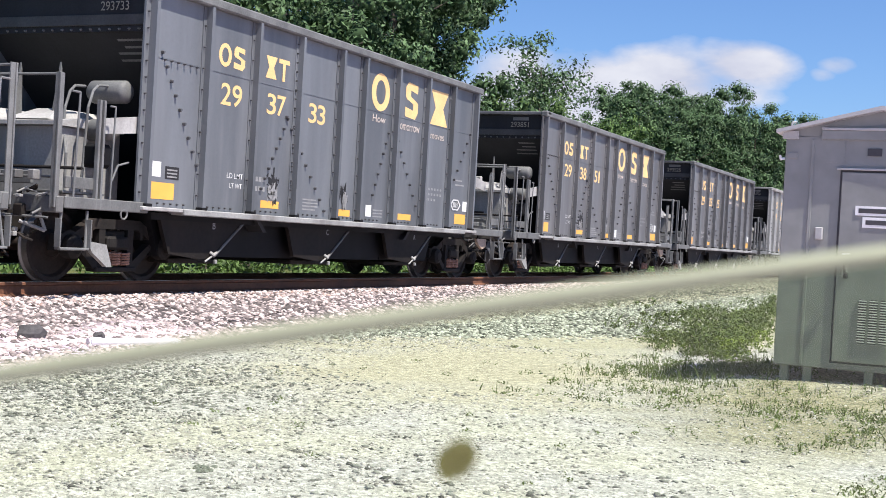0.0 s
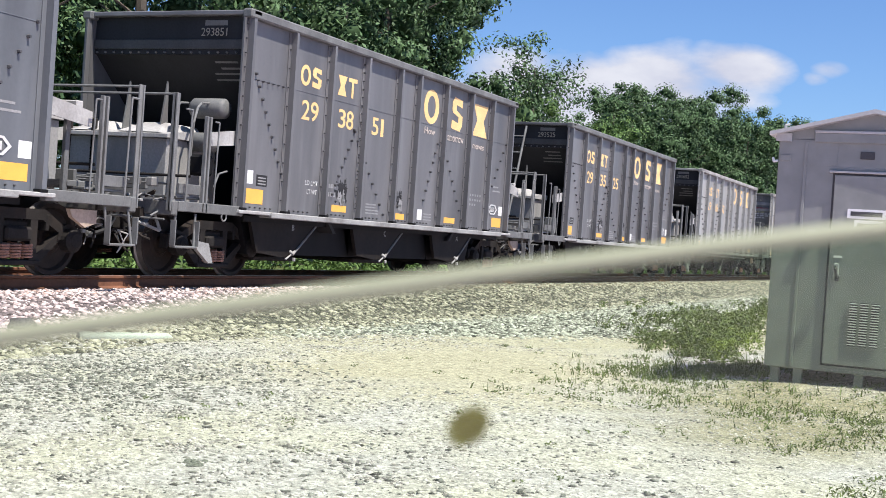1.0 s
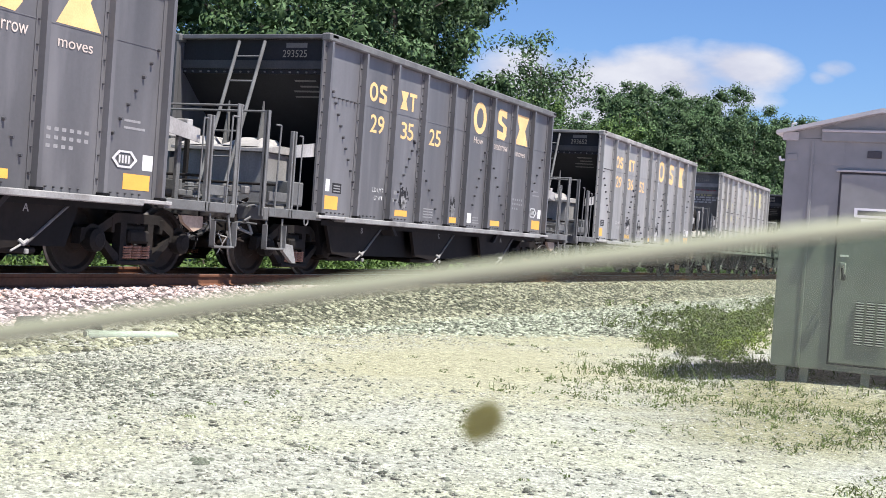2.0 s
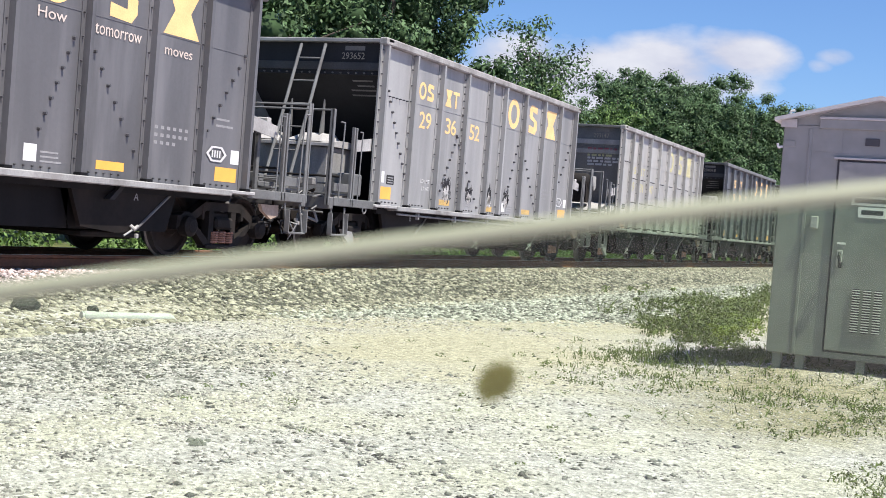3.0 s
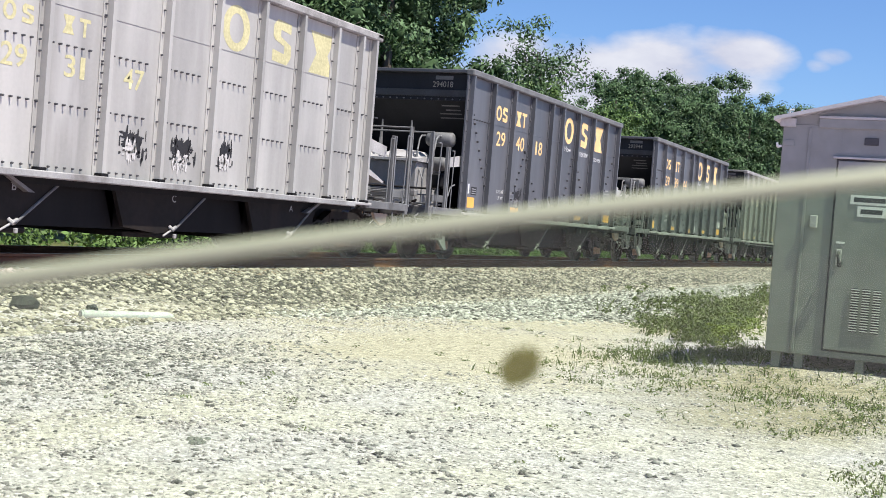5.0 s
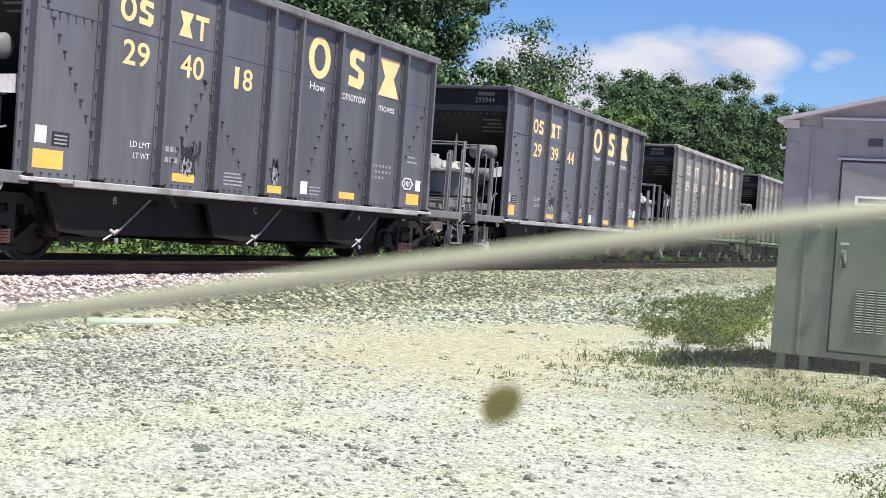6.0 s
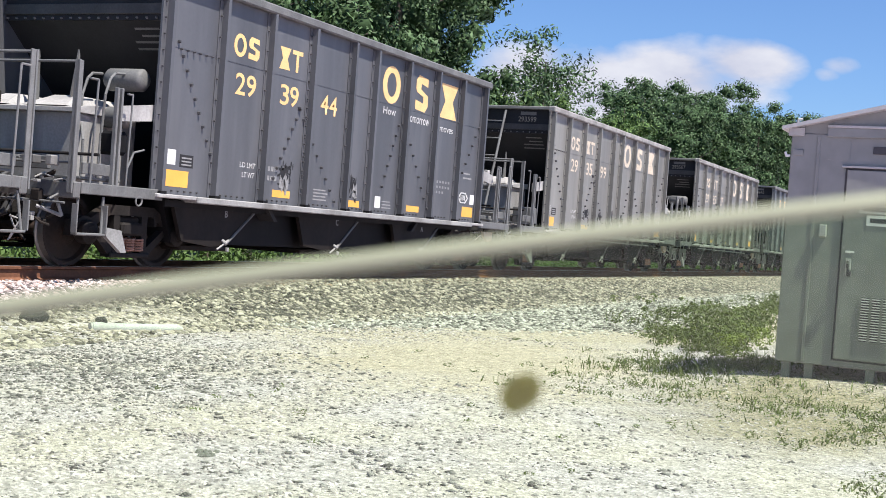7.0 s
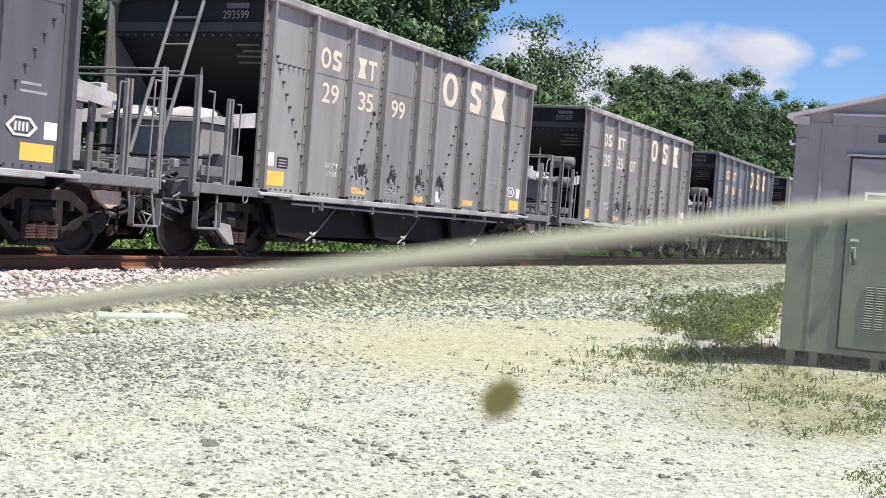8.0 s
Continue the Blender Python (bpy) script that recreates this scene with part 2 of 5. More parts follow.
M["rubber"] = material("black_rubber", (0.02, 0.02, 0.02), 0.7)
M["mud"] = material("dried_mud", (0.2, 0.165, 0.06), 0.9, vary=0.3, grain=300)
M["car_paint"] = material("dark_car_paint", (0.05, 0.05, 0.055), 0.3, vary=0.05)


def glass_material():
    m = bpy.data.materials.new("tinted_dusty_glass")
    m.use_nodes = True
    nt = m.node_tree
    nt.nodes.clear()
    N, L = nt.nodes.new, nt.links.new
    clear = N("ShaderNodeBsdfTransparent")
    clear.inputs[0].default_value = (0.757, 0.846, 0.712, 1)
    dust = N("ShaderNodeBsdfDiffuse")
    dust.inputs[0].default_value = (0.5, 0.49, 0.44, 1)
    veil = N("ShaderNodeMixShader")
    co = N("ShaderNodeTexCoord")
    smear = N("ShaderNodeTexNoise")
    smear.inputs["Scale"].default_value = 7.0
    L(co.outputs["Object"], smear.inputs["Vector"])
    amount = N("ShaderNodeMapRange")
    amount.inputs[3].default_value, amount.inputs[4].default_value = 0.005, 0.03
    L(smear.outputs["Fac"], amount.inputs[0])
    L(amount.outputs[0], veil.inputs[0])
    L(clear.outputs[0], veil.inputs[1])
    L(dust.outputs[0], veil.inputs[2])
    gloss = N("ShaderNodeBsdfGlossy")
    gloss.inputs["Roughness"].default_value = 0.02
    fr = N("ShaderNodeFresnel")
    fr.inputs["IOR"].default_value = 1.25
    top = N("ShaderNodeMixShader")
    L(fr.outputs[0], top.inputs[0])
    L(veil.outputs[0], top.inputs[1])
    L(gloss.outputs[0], top.inputs[2])
    out = N("ShaderNodeOutputMaterial")
    L(top.outputs[0], out.inputs[0])
    return m


M["glass"] = glass_material()
M["glass_edge"] = material("frosted_glass_edge", (0.27, 0.288, 0.19), 0.5, vary=0.06, grain=20)


def ground_material():
    """Gravel lot, pinkish ballast bank, grass beyond; patches follow the plan of the place."""
    m = bpy.data.materials.new("gravel_ground")
    m.use_nodes = True
    nt = m.node_tree
    N, L = nt.nodes.new, nt.links.new
    b = nt.nodes["Principled BSDF"]
    b.inputs["Roughness"].default_value = 0.95
    b.inputs["Specular IOR Level"].default_value = 0.15
    geo = N("ShaderNodeNewGeometry")
    sep = N("ShaderNodeSeparateXYZ")
    L(geo.outputs["Position"], sep.inputs[0])
    vor = N("ShaderNodeTexVoronoi")
    vor.inputs["Scale"].default_value = 32.0
    L(geo.outputs["Position"], vor.inputs["Vector"])
    wide = N("ShaderNodeTexNoise")
    wide.inputs["Scale"].default_value, wide.inputs["Detail"].default_value = 0.7, 7.0
    L(geo.outputs["Position"], wide.inputs["Vector"])
    fine = N("ShaderNodeTexNoise")
    fine.inputs["Scale"].default_value, fine.inputs["Detail"].default_value = 45.0, 4.0
    L(geo.outputs["Position"], fine.inputs["Vector"])

    def mixed(a, c, lo, hi, source):
        mr = N("ShaderNodeMapRange")
        mr.inputs[1].default_value, mr.inputs[2].default_value = lo, hi
        L(source, mr.inputs[0])
        mx = N("ShaderNodeMixRGB")
        L(mr.outputs[0], mx.inputs[0])
        for k, v in ((1, a), (2, c)):
            if isinstance(v, tuple):
                mx.inputs[k].default_value = (*v, 1)
            else:
                L(v, mx.inputs[k])
        return mx.outputs[0]

    def wobbled(source, amount):
        ma = N("ShaderNodeMath")
        ma.operation = "MULTIPLY_ADD"
        ma.inputs[1].default_value = amount
        L(wide.outputs["Fac"], ma.inputs[0])
        L(source, ma.inputs[2])
        return ma.outputs[0]

    lot = mixed((0.73, 0.615, 0.725), (0.79, 0.665, 0.705), 0.42, 0.6, wide.outputs["Fac"])
    # bank kept darker than its stones: the shade in their gaps is painted in
    bank = mixed((0.12, 0.105, 0.105), (0.19, 0.162, 0.16), 0.4, 0.6, wide.outputs["Fac"])
    green = mixed((0.07, 0.1, 0.03), (0.14, 0.15, 0.06), 0.4, 0.6, wide.outputs["Fac"])
    out = N("ShaderNodeMapRange")
    out.inputs[1].default_value, out.inputs[2].default_value = 11.5, 18.8
    out.inputs[3].default_value, out.inputs[4].default_value = 0.0, 4.0
    L(sep.outputs["X"], out.inputs[0])
    reach = N("ShaderNodeMath")
    L(sep.outputs["Y"], reach.inputs[0])
    L(out.outputs[0], reach.inputs[1])

    def patch(x, y, rx, ry, rough):
        """A soft round patch of the plan: 1 in its middle, below 0 outside, with an uneven rim."""
        total = None
        for axis, c, r in (("X", x, rx), ("Y", y, ry)):
            d = N("ShaderNodeMath")
            d.operation = "MULTIPLY_ADD"
            d.inputs[1].default_value, d.inputs[2].default_value = 1 / r, -c / r
            L(sep.outputs[axis], d.inputs[0])
            q = N("ShaderNodeMath")
            q.operation = "MULTIPLY"
            L(d.outputs[0], q.inputs[0])
            L(d.outputs[0], q.inputs[1])
            if total is None:
                total = q.outputs[0]
            else:
                both = N("ShaderNodeMath")
                L(total, both.inputs[0])
                L(q.outputs[0], both.inputs[1])
                total = both.outputs[0]
        inv = N("ShaderNodeMath")
        inv.operation = "SUBTRACT"
        inv.inputs[0].default_value = 1.0 - rough * 0.5
        L(total, inv.inputs[1])
        return wobbled(inv.outputs[0], rough)

    tan = mixed(lot, (0.69, 0.56, 0.525), 6.8, 8.4, wobbled(reach.outputs[0], 1.6))
    tan = mixed(lot, tan, 10.5, 13.0, sep.outputs["X"])
    tan = mixed(tan, (0.72, 0.575, 0.545), -0.25, 0.75, patch(11.9, 5.0, 3.6, 2.1, 1.4))
    tan = mixed(tan, (0.76, 0.635, 0.66), 0.0, 0.9, patch(6.8, 4.6, 2.6, 0.55, 1.4))
    tan = mixed(tan, (0.46, 0.37, 0.31), -0.1, 0.9, patch(10.9, 1.6, 2.8, 1.5, 1.8))
    col = mixed(tan, bank, 9.7, 10.2, wobbled(reach.outputs[0], 1.6))
    col = mixed(col, lot, -0.5, -1.5, sep.outputs["X"])
    col = mixed(col, green, 14.6, 15.6, wobbled(sep.outputs["Y"], 1.2))
    light = N("ShaderNodeMapRange")
    light.inputs[3].default_value, light.inputs[4].default_value = 0.45, 1.2
    L(vor.outputs["Color"], light.inputs[0])
    mul = N("ShaderNodeMixRGB")
    mul.blend_type = "MULTIPLY"
    mul.inputs[0].default_value = 1.0
    L(col, mul.inputs[1])
    L(light.outputs[0], mul.inputs[2])
    L(mul.outputs[0], b.inputs["Base Color"])
    bp = N("ShaderNodeBump")
    bp.inputs["Strength"].default_value, bp.inputs["Distance"].default_value = 0.8, 0.02
    L(vor.outputs["Distance"], bp.inputs["Height"])
    bp2 = N("ShaderNodeBump")
    bp2.inputs["Strength"].default_value, bp2.inputs["Distance"].default_value = 0.6, 0.01
    L(fine.outputs["Fac"], bp2.inputs["Height"])
    L(bp.outputs[0], bp2.inputs["Normal"])
    L(bp2.outputs[0], b.inputs["Normal"])
    return m


M["ground"] = ground_material()


# ---- mesh helpers ----
def part(name, bm, mat, parent=None, label="", smooth=False):
    """Links a bmesh as one mesh object, under a thing or a part."""
    me = bpy.data.meshes.new(name)
    bm.to_mesh(me)
    bm.free()
    me.materials.append(M[mat] if isinstance(mat, str) else mat)
    if smooth:
        for p in me.polygons:
            p.use_smooth = True
    ob = new(name, me)
    ob.parent = parent
    if label:
        ob["label"] = label
    return ob


def again(ob, parent, m):
    """Another piece on the same mesh."""
    o = new(ob.name.split(".")[0], ob.data)
    o.parent = parent
    o.matrix_basis = m
    return o


def box(bm, x0, x1, y0, y1, z0, z1, bevel=0.0):
    geom = bmesh.ops.create_cube(bm, size=1.0, matrix=Matrix.Translation(((x0 + x1) / 2, (y0 + y1) / 2, (z0 + z1) / 2)) @ Matrix.Diagonal((abs(x1 - x0), abs(y1 - y0), abs(z1 - z0), 1)))
    if bevel:
        edges = list({e for v in geom["verts"] for e in v.link_edges})
        bmesh.ops.bevel(bm, geom=edges, offset=bevel, segments=1, affect="EDGES", profile=0.5)
    return bm


def boxed(*args):
    return box(bmesh.new(), *args)


def rod(bm, a, b, r, seg=8, r2=None):
    """A round bar from a to b."""
    a, b = Vector(a), Vector(b)
    d = b - a
    m = Matrix.Translation((a + b) / 2) @ d.to_track_quat("Z", "Y").to_matrix().to_4x4()
    bmesh.ops.create_cone(bm, cap_ends=True, segments=seg, radius1=r, radius2=r if r2 is None else r2, depth=d.length, matrix=m)
    return bm


def rods(points, r, seg=8):
    bm = bmesh.new()
    for a, b in zip(points, points[1:]):
        rod(bm, a, b, r, seg)
    return bm


def tube(points, r, seg=10):
    """A smooth bent bar through points that run roughly along x."""
    bm = bmesh.new()
    rings = [[bm.verts.new((p[0], p[1] + r * math.cos(2 * math.pi * i / seg), p[2] + r * math.sin(2 * math.pi * i / seg))) for i in range(seg)] for p in points]
    for a, b in zip(rings, rings[1:]):
        for i in range(seg):
            bm.faces.new((a[i], a[(i + 1) % seg], b[(i + 1) % seg], b[i]))
    bmesh.ops.recalc_face_normals(bm, faces=bm.faces)
    return bm


def torus(radius, wire, seg=16, sides=6):
    """A closed ring in the x-z plane."""
    bm = bmesh.new()
    rings = []
    for i in range(seg):
        a = 2 * math.pi * i / seg
        rings.append([bm.verts.new(((radius + wire * math.cos(q)) * math.cos(a), wire * math.sin(q), (radius + wire * math.cos(q)) * math.sin(a))) for q in (2 * math.pi * j / sides for j in range(sides))])
    for i in range(seg):
        p, q = rings[i], rings[(i + 1) % seg]
        for j in range(sides):
            bm.faces.new((p[j], p[(j + 1) % sides], q[(j + 1) % sides], q[j]))
    bmesh.ops.recalc_face_normals(bm, faces=bm.faces)
    return bm


def prism(bm, outline, axis, a, b):
    """A plate: an outline of (u, v) drawn out along an axis from a to b. Axis x: (y, z); y: (x, z); z: (x, y)."""
    def at(u, v, w):
        return {"x": (w, u, v), "y": (u, w, v), "z": (u, v, w)}[axis]
    lo = [bm.verts.new(at(u, v, a)) for u, v in outline]
    hi = [bm.verts.new(at(u, v, b)) for u, v in outline]
    n = len(lo)
    bm.faces.new(lo)
    bm.faces.new(hi[::-1])
    for i in range(n):
        bm.faces.new((lo[i], hi[i], hi[(i + 1) % n], lo[(i + 1) % n]))
    bmesh.ops.recalc_face_normals(bm, faces=bm.faces)
    return bm


def lathe(profile, seg=32, axis="y"):
    """A turned body from (radius, place along the axis)."""
    bm = bmesh.new()
    rings = []
    for r, w in profile:
        ring = []
        for i in range(seg):
            a = 2 * math.pi * i / seg
            ring.append(bm.verts.new((r * math.cos(a), w, r * math.sin(a)) if axis == "y" else (r * math.cos(a), r * math.sin(a), w)))
        rings.append(ring)
    for p, q in zip(rings, rings[1:]):
        for i in range(seg):
            bm.faces.new((p[i], p[(i + 1) % seg], q[(i + 1) % seg], q[i]))
    bm.faces.new(rings[0])
    bm.faces.new(rings[-1])
    bmesh.ops.recalc_face_normals(bm, faces=bm.faces)
    return bm


def writing(text, height, width=0.0, bold=0.012):
    """Lettering as a thin mesh in the x-z plane, facing -y, its lower left corner at the origin."""
    cu = bpy.data.curves.new("writing", "FONT")
    cu.body = text
    cu.extrude = 0.0
    cu.offset = bold
    ob = new("writing", cu)
    me = bpy.data.meshes.new_from_object(ob)
    bpy.data.objects.remove(ob)
    bpy.data.curves.remove(cu)
    co = np.array([v.co for v in me.vertices])
    lo, hi = co.min(0), co.max(0)
    k = height / (hi[1] - lo[1])
    kx = width / (hi[0] - lo[0]) if width else k
    me.transform(Matrix(((kx, 0, 0, -lo[0] * kx), (0, 0, 0, 0), (0, k, 0, -lo[1] * k), (0, 0, 0, 1))))
    return me


def thing(name, label, category, group="", kind=""):
    return tagged(new(name), label, category, group, kind)


def cloud_mesh(name, verts, faces, mat):
    """One mesh from arrays of vertices and equal-sided faces."""
    me = bpy.data.meshes.new(name)
    n, k = faces.shape
    me.vertices.add(len(verts))
    me.vertices.foreach_set("co", verts.astype(np.float32).ravel())
    me.loops.add(n * k)
    me.loops.foreach_set("vertex_index", faces.astype(np.int32).ravel())
    me.polygons.add(n)
    me.polygons.foreach_set("loop_start", np.arange(0, n * k, k, dtype=np.int32))
    me.polygons.foreach_set("loop_total", np.full(n, k, dtype=np.int32))
    me.update(calc_edges=True)
    me.materials.append(M[mat])
    return me


# ---- ground and track ----
TRACK_Y, RAIL_Z = 11.69, 0.503


def level(y):
    """Height of the ground across the track."""
    stops = [(-400, 0.0), (8.0, 0.0), (8.7, 0.05), (9.9, 0.29), (10.4, 0.33), (13.0, 0.33), (13.6, 0.28), (15.6, -0.1), (400, -0.1)]
    for (a, za), (b, zb) in zip(stops, stops[1:]):
        if y <= b:
            return za + (zb - za) * (y - a) / (b - a)
    return -0.1


def ground_z(x, y):
    """Height of the ground: lot, bank, a low rise round the cabinet, and unevenness."""
    z = level(y)
    if -4 < x < 40 and -4 < y < 10:
        z += (noise.noise((x * 0.5, y * 0.5, 0)) * 0.035 + noise.noise((x * 1.7, y * 1.7, 3)) * 0.014) * (0.4 if y > 9 else 1.0)
        z += 0.16 * math.exp(-(((x - 13.6) / 1.6) ** 4) - ((y - 1.2) / 1.6) ** 4)
    return z


def build_ground():
    xs = [-600, -200, -60, -20, -6] + [-4 + 0.35 * i for i in range(120)] + [40, 44, 50, 60, 80, 110, 160, 260, 500, 1500]
    ys = [-1200, -300, -80, -25, -8] + [-4 + 0.3 * i for i in range(40)] + [8.0, 8.3, 8.6, 9.0, 9.4, 9.9, 10.4, 11.7, 13.0, 13.6, 14.5, 15.6, 18, 24, 40, 90, 300, 1200]
    v = []
    for x in xs:
        for y in ys:
            v.append((x, y, ground_z(x, y)))
    ny = len(ys)
    f = [(i * ny + j, (i + 1) * ny + j, (i + 1) * ny + j + 1, i * ny + j + 1) for i in range(len(xs) - 1) for j in range(ny - 1)]
    me = cloud_mesh("ground", np.array(v), np.array(f), "ground")
    for p in me.polygons:
        p.use_smooth = True
    tagged(new("ground", me), "pale gravel lot rising to a pinkish ballast bank", "ground", kind="structure")


build_ground()

STONE = np.array([(0.5, 0.1, -0.1), (0.1, 0.5, 0.05), (-0.5, 0.15, -0.05), (-0.1, -0.5, 0.05), (0.12, 0.1, 0.42), (-0.05, 0.0, -0.4)])
STONE_F = np.array([(0, 1, 4), (1, 2, 4), (2, 3, 4), (3, 0, 4), (1, 0, 5), (2, 1, 5), (3, 2, 5), (0, 3, 5)])


def scatter_stones(name, label, mat, rng, places, size_lo, size_hi):
    """Loose angular stones, sunk a little into the ground."""
    n = len(places)
    s = (size_lo + (size_hi - size_lo) * rng.random(n) ** 2.2)[:, None, None]
    base = STONE[None] * (1 + 0.6 * (rng.random((n, 6, 3)) - 0.5)) * np.array([1.25, 0.85, 1.0])
    a, b = rng.random(n) * 2 * np.pi, (rng.random(n) - 0.5) * 1.2
    ca, sa, cb, sb = np.cos(a), np.sin(a), np.cos(b), np.sin(b)
    x, y, z = base[..., 0], base[..., 1], base[..., 2]
    y, z = y * cb[:, None] - z * sb[:, None], y * sb[:, None] + z * cb[:, None]
    x, y = x * ca[:, None] - y * sa[:, None], x * sa[:, None] + y * ca[:, None]
    v = np.stack([x, y, z * 0.6], -1) * s + places[:, None]
    f = STONE_F[None] + (np.arange(n) * 6)[:, None, None]
    tagged(new(name, cloud_mesh(name, v.reshape(-1, 3), f.reshape(-1, 3), mat)), label, "gravel", kind="stuff")


def ground_places(rng, n, x0, x1, y0, y1, power=1.0, sink=0.0):
    x = x0 + (x1 - x0) * rng.random(n) ** power
    y = y0 + (y1 - y0) * rng.random(n)
    z = np.array([ground_z(a, b) for a, b in zip(x, y)])
    return np.stack([x, y, z - sink], -1)


def build_stones():
    rng = np.random.default_rng(4)
    scatter_stones("ballast_stones", "coarse grey and pinkish crushed ballast stones", "ballast", rng, ground_places(rng, 38000, 7, 72, 7.9, 10.75, 1.7), 0.045, 0.125)
    coarse = ground_places(rng, 40000, 3.4, 15, 2.0, 9.0, 1.3)
    coarse = coarse[coarse[:, 1] > 2.4 + 0.22 * (coarse[:, 0] - 3.4) + rng.normal(size=len(coarse)) * 1.3]
    coarse = coarse[((coarse[:, 0] - 11.9) / 3.0) ** 2 + ((coarse[:, 1] - 5.0) / 1.7) ** 2 > 0.5 + 0.6 * rng.random(len(coarse))]
    scatter_stones("coarse_gravel", "loose pale and grey crushed stones on the lot", "stone", rng, coarse, 0.014, 0.05)
    outer = ground_places(rng, 30000, 13, 60, 4.2, 8.2, 1.5)
    outer = outer[outer[:, 1] + np.clip((outer[:, 0] - 11.5) * 0.55, 0, 4) > 8.9 + rng.normal(size=len(outer)) * 0.3]
    scatter_stones("outer_ballast", "pale grey coarse ballast spread beside the track", "ballast_pale", rng, outer, 0.04, 0.12)
    fine = ground_places(rng, 36000, 3.2, 20, -1.0, 8.6, 1.5)
    fine = fine[((fine[:, 0] - 11.9) / 3.0) ** 2 + ((fine[:, 1] - 5.0) / 1.7) ** 2 > 1.3 * rng.random(len(fine)) ** 0.6]
    scatter_stones("lot_gravel", "fine pale crushed limestone gravel on the lot", "fine_stone", rng, fine, 0.01, 0.042)
    grey = []
    for n, x, y, sx, sy in ((2900, 7.7, 6.5, 1.2, 0.8), (120, 6.2, 3.4, 0.6, 0.35), (150, 7.0, 2.2, 1.0, 0.5), (400, 9.0, 7.6, 1.0, 0.5), (80, 5.6, 2.6, 0.8, 0.7)):
        grey += list(zip(x + sx * rng.normal(size=n), y + sy * rng.normal(size=n)))
    grey = np.array([(x, y, ground_z(x, y) + 0.004) for x, y in grey])
    scatter_stones("grey_gravel", "darker grey crushed stones lying in patches on the lot", "dark_gravel", rng, grey, 0.016, 0.062)
    flecks = ground_places(rng, 11000, 4.2, 13, -0.6, 7.0, 1.4)
    flecks = flecks[((flecks[:, 0] - 11.9) / 3.2) ** 2 + ((flecks[:, 1] - 5.0) / 1.7) ** 2 > 1.2 * rng.random(len(flecks)) ** 0.5]
    scatter_stones("small_grey_gravel", "small grey stones strewn over the pale lot", "dark_gravel", rng, flecks, 0.008, 0.03)
    scatter_stones("track_ballast", "rust-stained ballast stones along and between the rails", "ballast_rust", rng, ground_places(rng, 12000, 4, 60, 10.0, 13.6, 1.4), 0.04, 0.1)


build_stones()

RAIL_PROFILE = [(-0.075, 0), (0.075, 0), (0.075, 0.02), (0.012, 0.045), (0.012, 0.135), (0.037, 0.15), (0.037, 0.178), (0.028, 0.185), (-0.028, 0.185), (-0.037, 0.178), (-0.037, 0.15), (-0.012, 0.135), (-0.012, 0.045), (-0.075, 0.02)]


def build_track():
    track = thing("railway_track", "rusty steel rails on wooden ties in ballast", "railway track", kind="structure")
    for y in (-0.7525, 0.7525):
        rail = part("rail", prism(bmesh.new(), [(u + TRACK_Y + y, w + RAIL_Z - 0.186) for u, w in RAIL_PROFILE], "x", -120, 320), "rail", track)
        part("railhead", boxed(-120, 320, TRACK_Y + y - 0.02, TRACK_Y + y + 0.02, RAIL_Z - 0.004, RAIL_Z + 0.001), "railtop", rail, "bright worn running surface")
    tie = part("tie", boxed(-0.115, 0.115, -1.3, 1.3, -0.17, 0, 0.012), "tie", track)
    plate = part("tie_plate", boxed(-0.1, 0.1, -0.17, 0.17, -0.008, 0.012), "rail", tie)
    plate.location = (0, -0.7525, 0.0)
    for k in range(150):
        x = -8 + 0.54 * k
        m = pose(x + random.uniform(-0.03, 0.03), TRACK_Y + random.uniform(-0.04, 0.04), RAIL_Z - 0.198, 0, 0, random.uniform(-0.8, 0.8))
        if k == 0:
            tie.matrix_basis = m
        else:
            t = again(tie, track, m)
            again(plate, t, plate.matrix_basis)


build_track()


# ---- hopper cars ----
LENGTH, SHORT, PITCH, SPEED, FIRST_X = 10.6, 9.9, 14.6, 12.518, 13.079
TOP, SILL = 3.915, 0.99
HALF = 1.553
SHEET = 1.44
POSTS = [1.17, 2.37, 3.58, 4.86, 5.66, 6.9, 8.15, 9.3]
SILVER_POSTS = [0.94, 1.8, 2.88, 4.02, 5.13, 6.25, 7.35, 8.43, 9.27]
WHEEL_R = 0.457
AXLES = [-0.95, 0.83]


def wheelset_mesh():
    bm = lathe([(0.07, -0.99), (0.07, -0.82), (0.14, -0.82), (0.16, -0.79), (0.2, -0.765), (0.37, -0.755), (0.4, -0.80), (0.452, -0.805), (0.457, -0.72), (0.485, -0.705), (0.485, -0.69), (0.4, -0.68), (0.36, -0.71), (0.15, -0.66), (0.09, -0.6),
                (0.09, 0.6), (0.15, 0.66), (0.36, 0.71), (0.4, 0.68), (0.485, 0.69), (0.485, 0.705), (0.457, 0.72), (0.452, 0.805), (0.4, 0.80), (0.37, 0.755), (0.2, 0.765), (0.16, 0.79), (0.14, 0.82), (0.07, 0.82), (0.07, 0.99)], 28)
    return bm


COIL = []


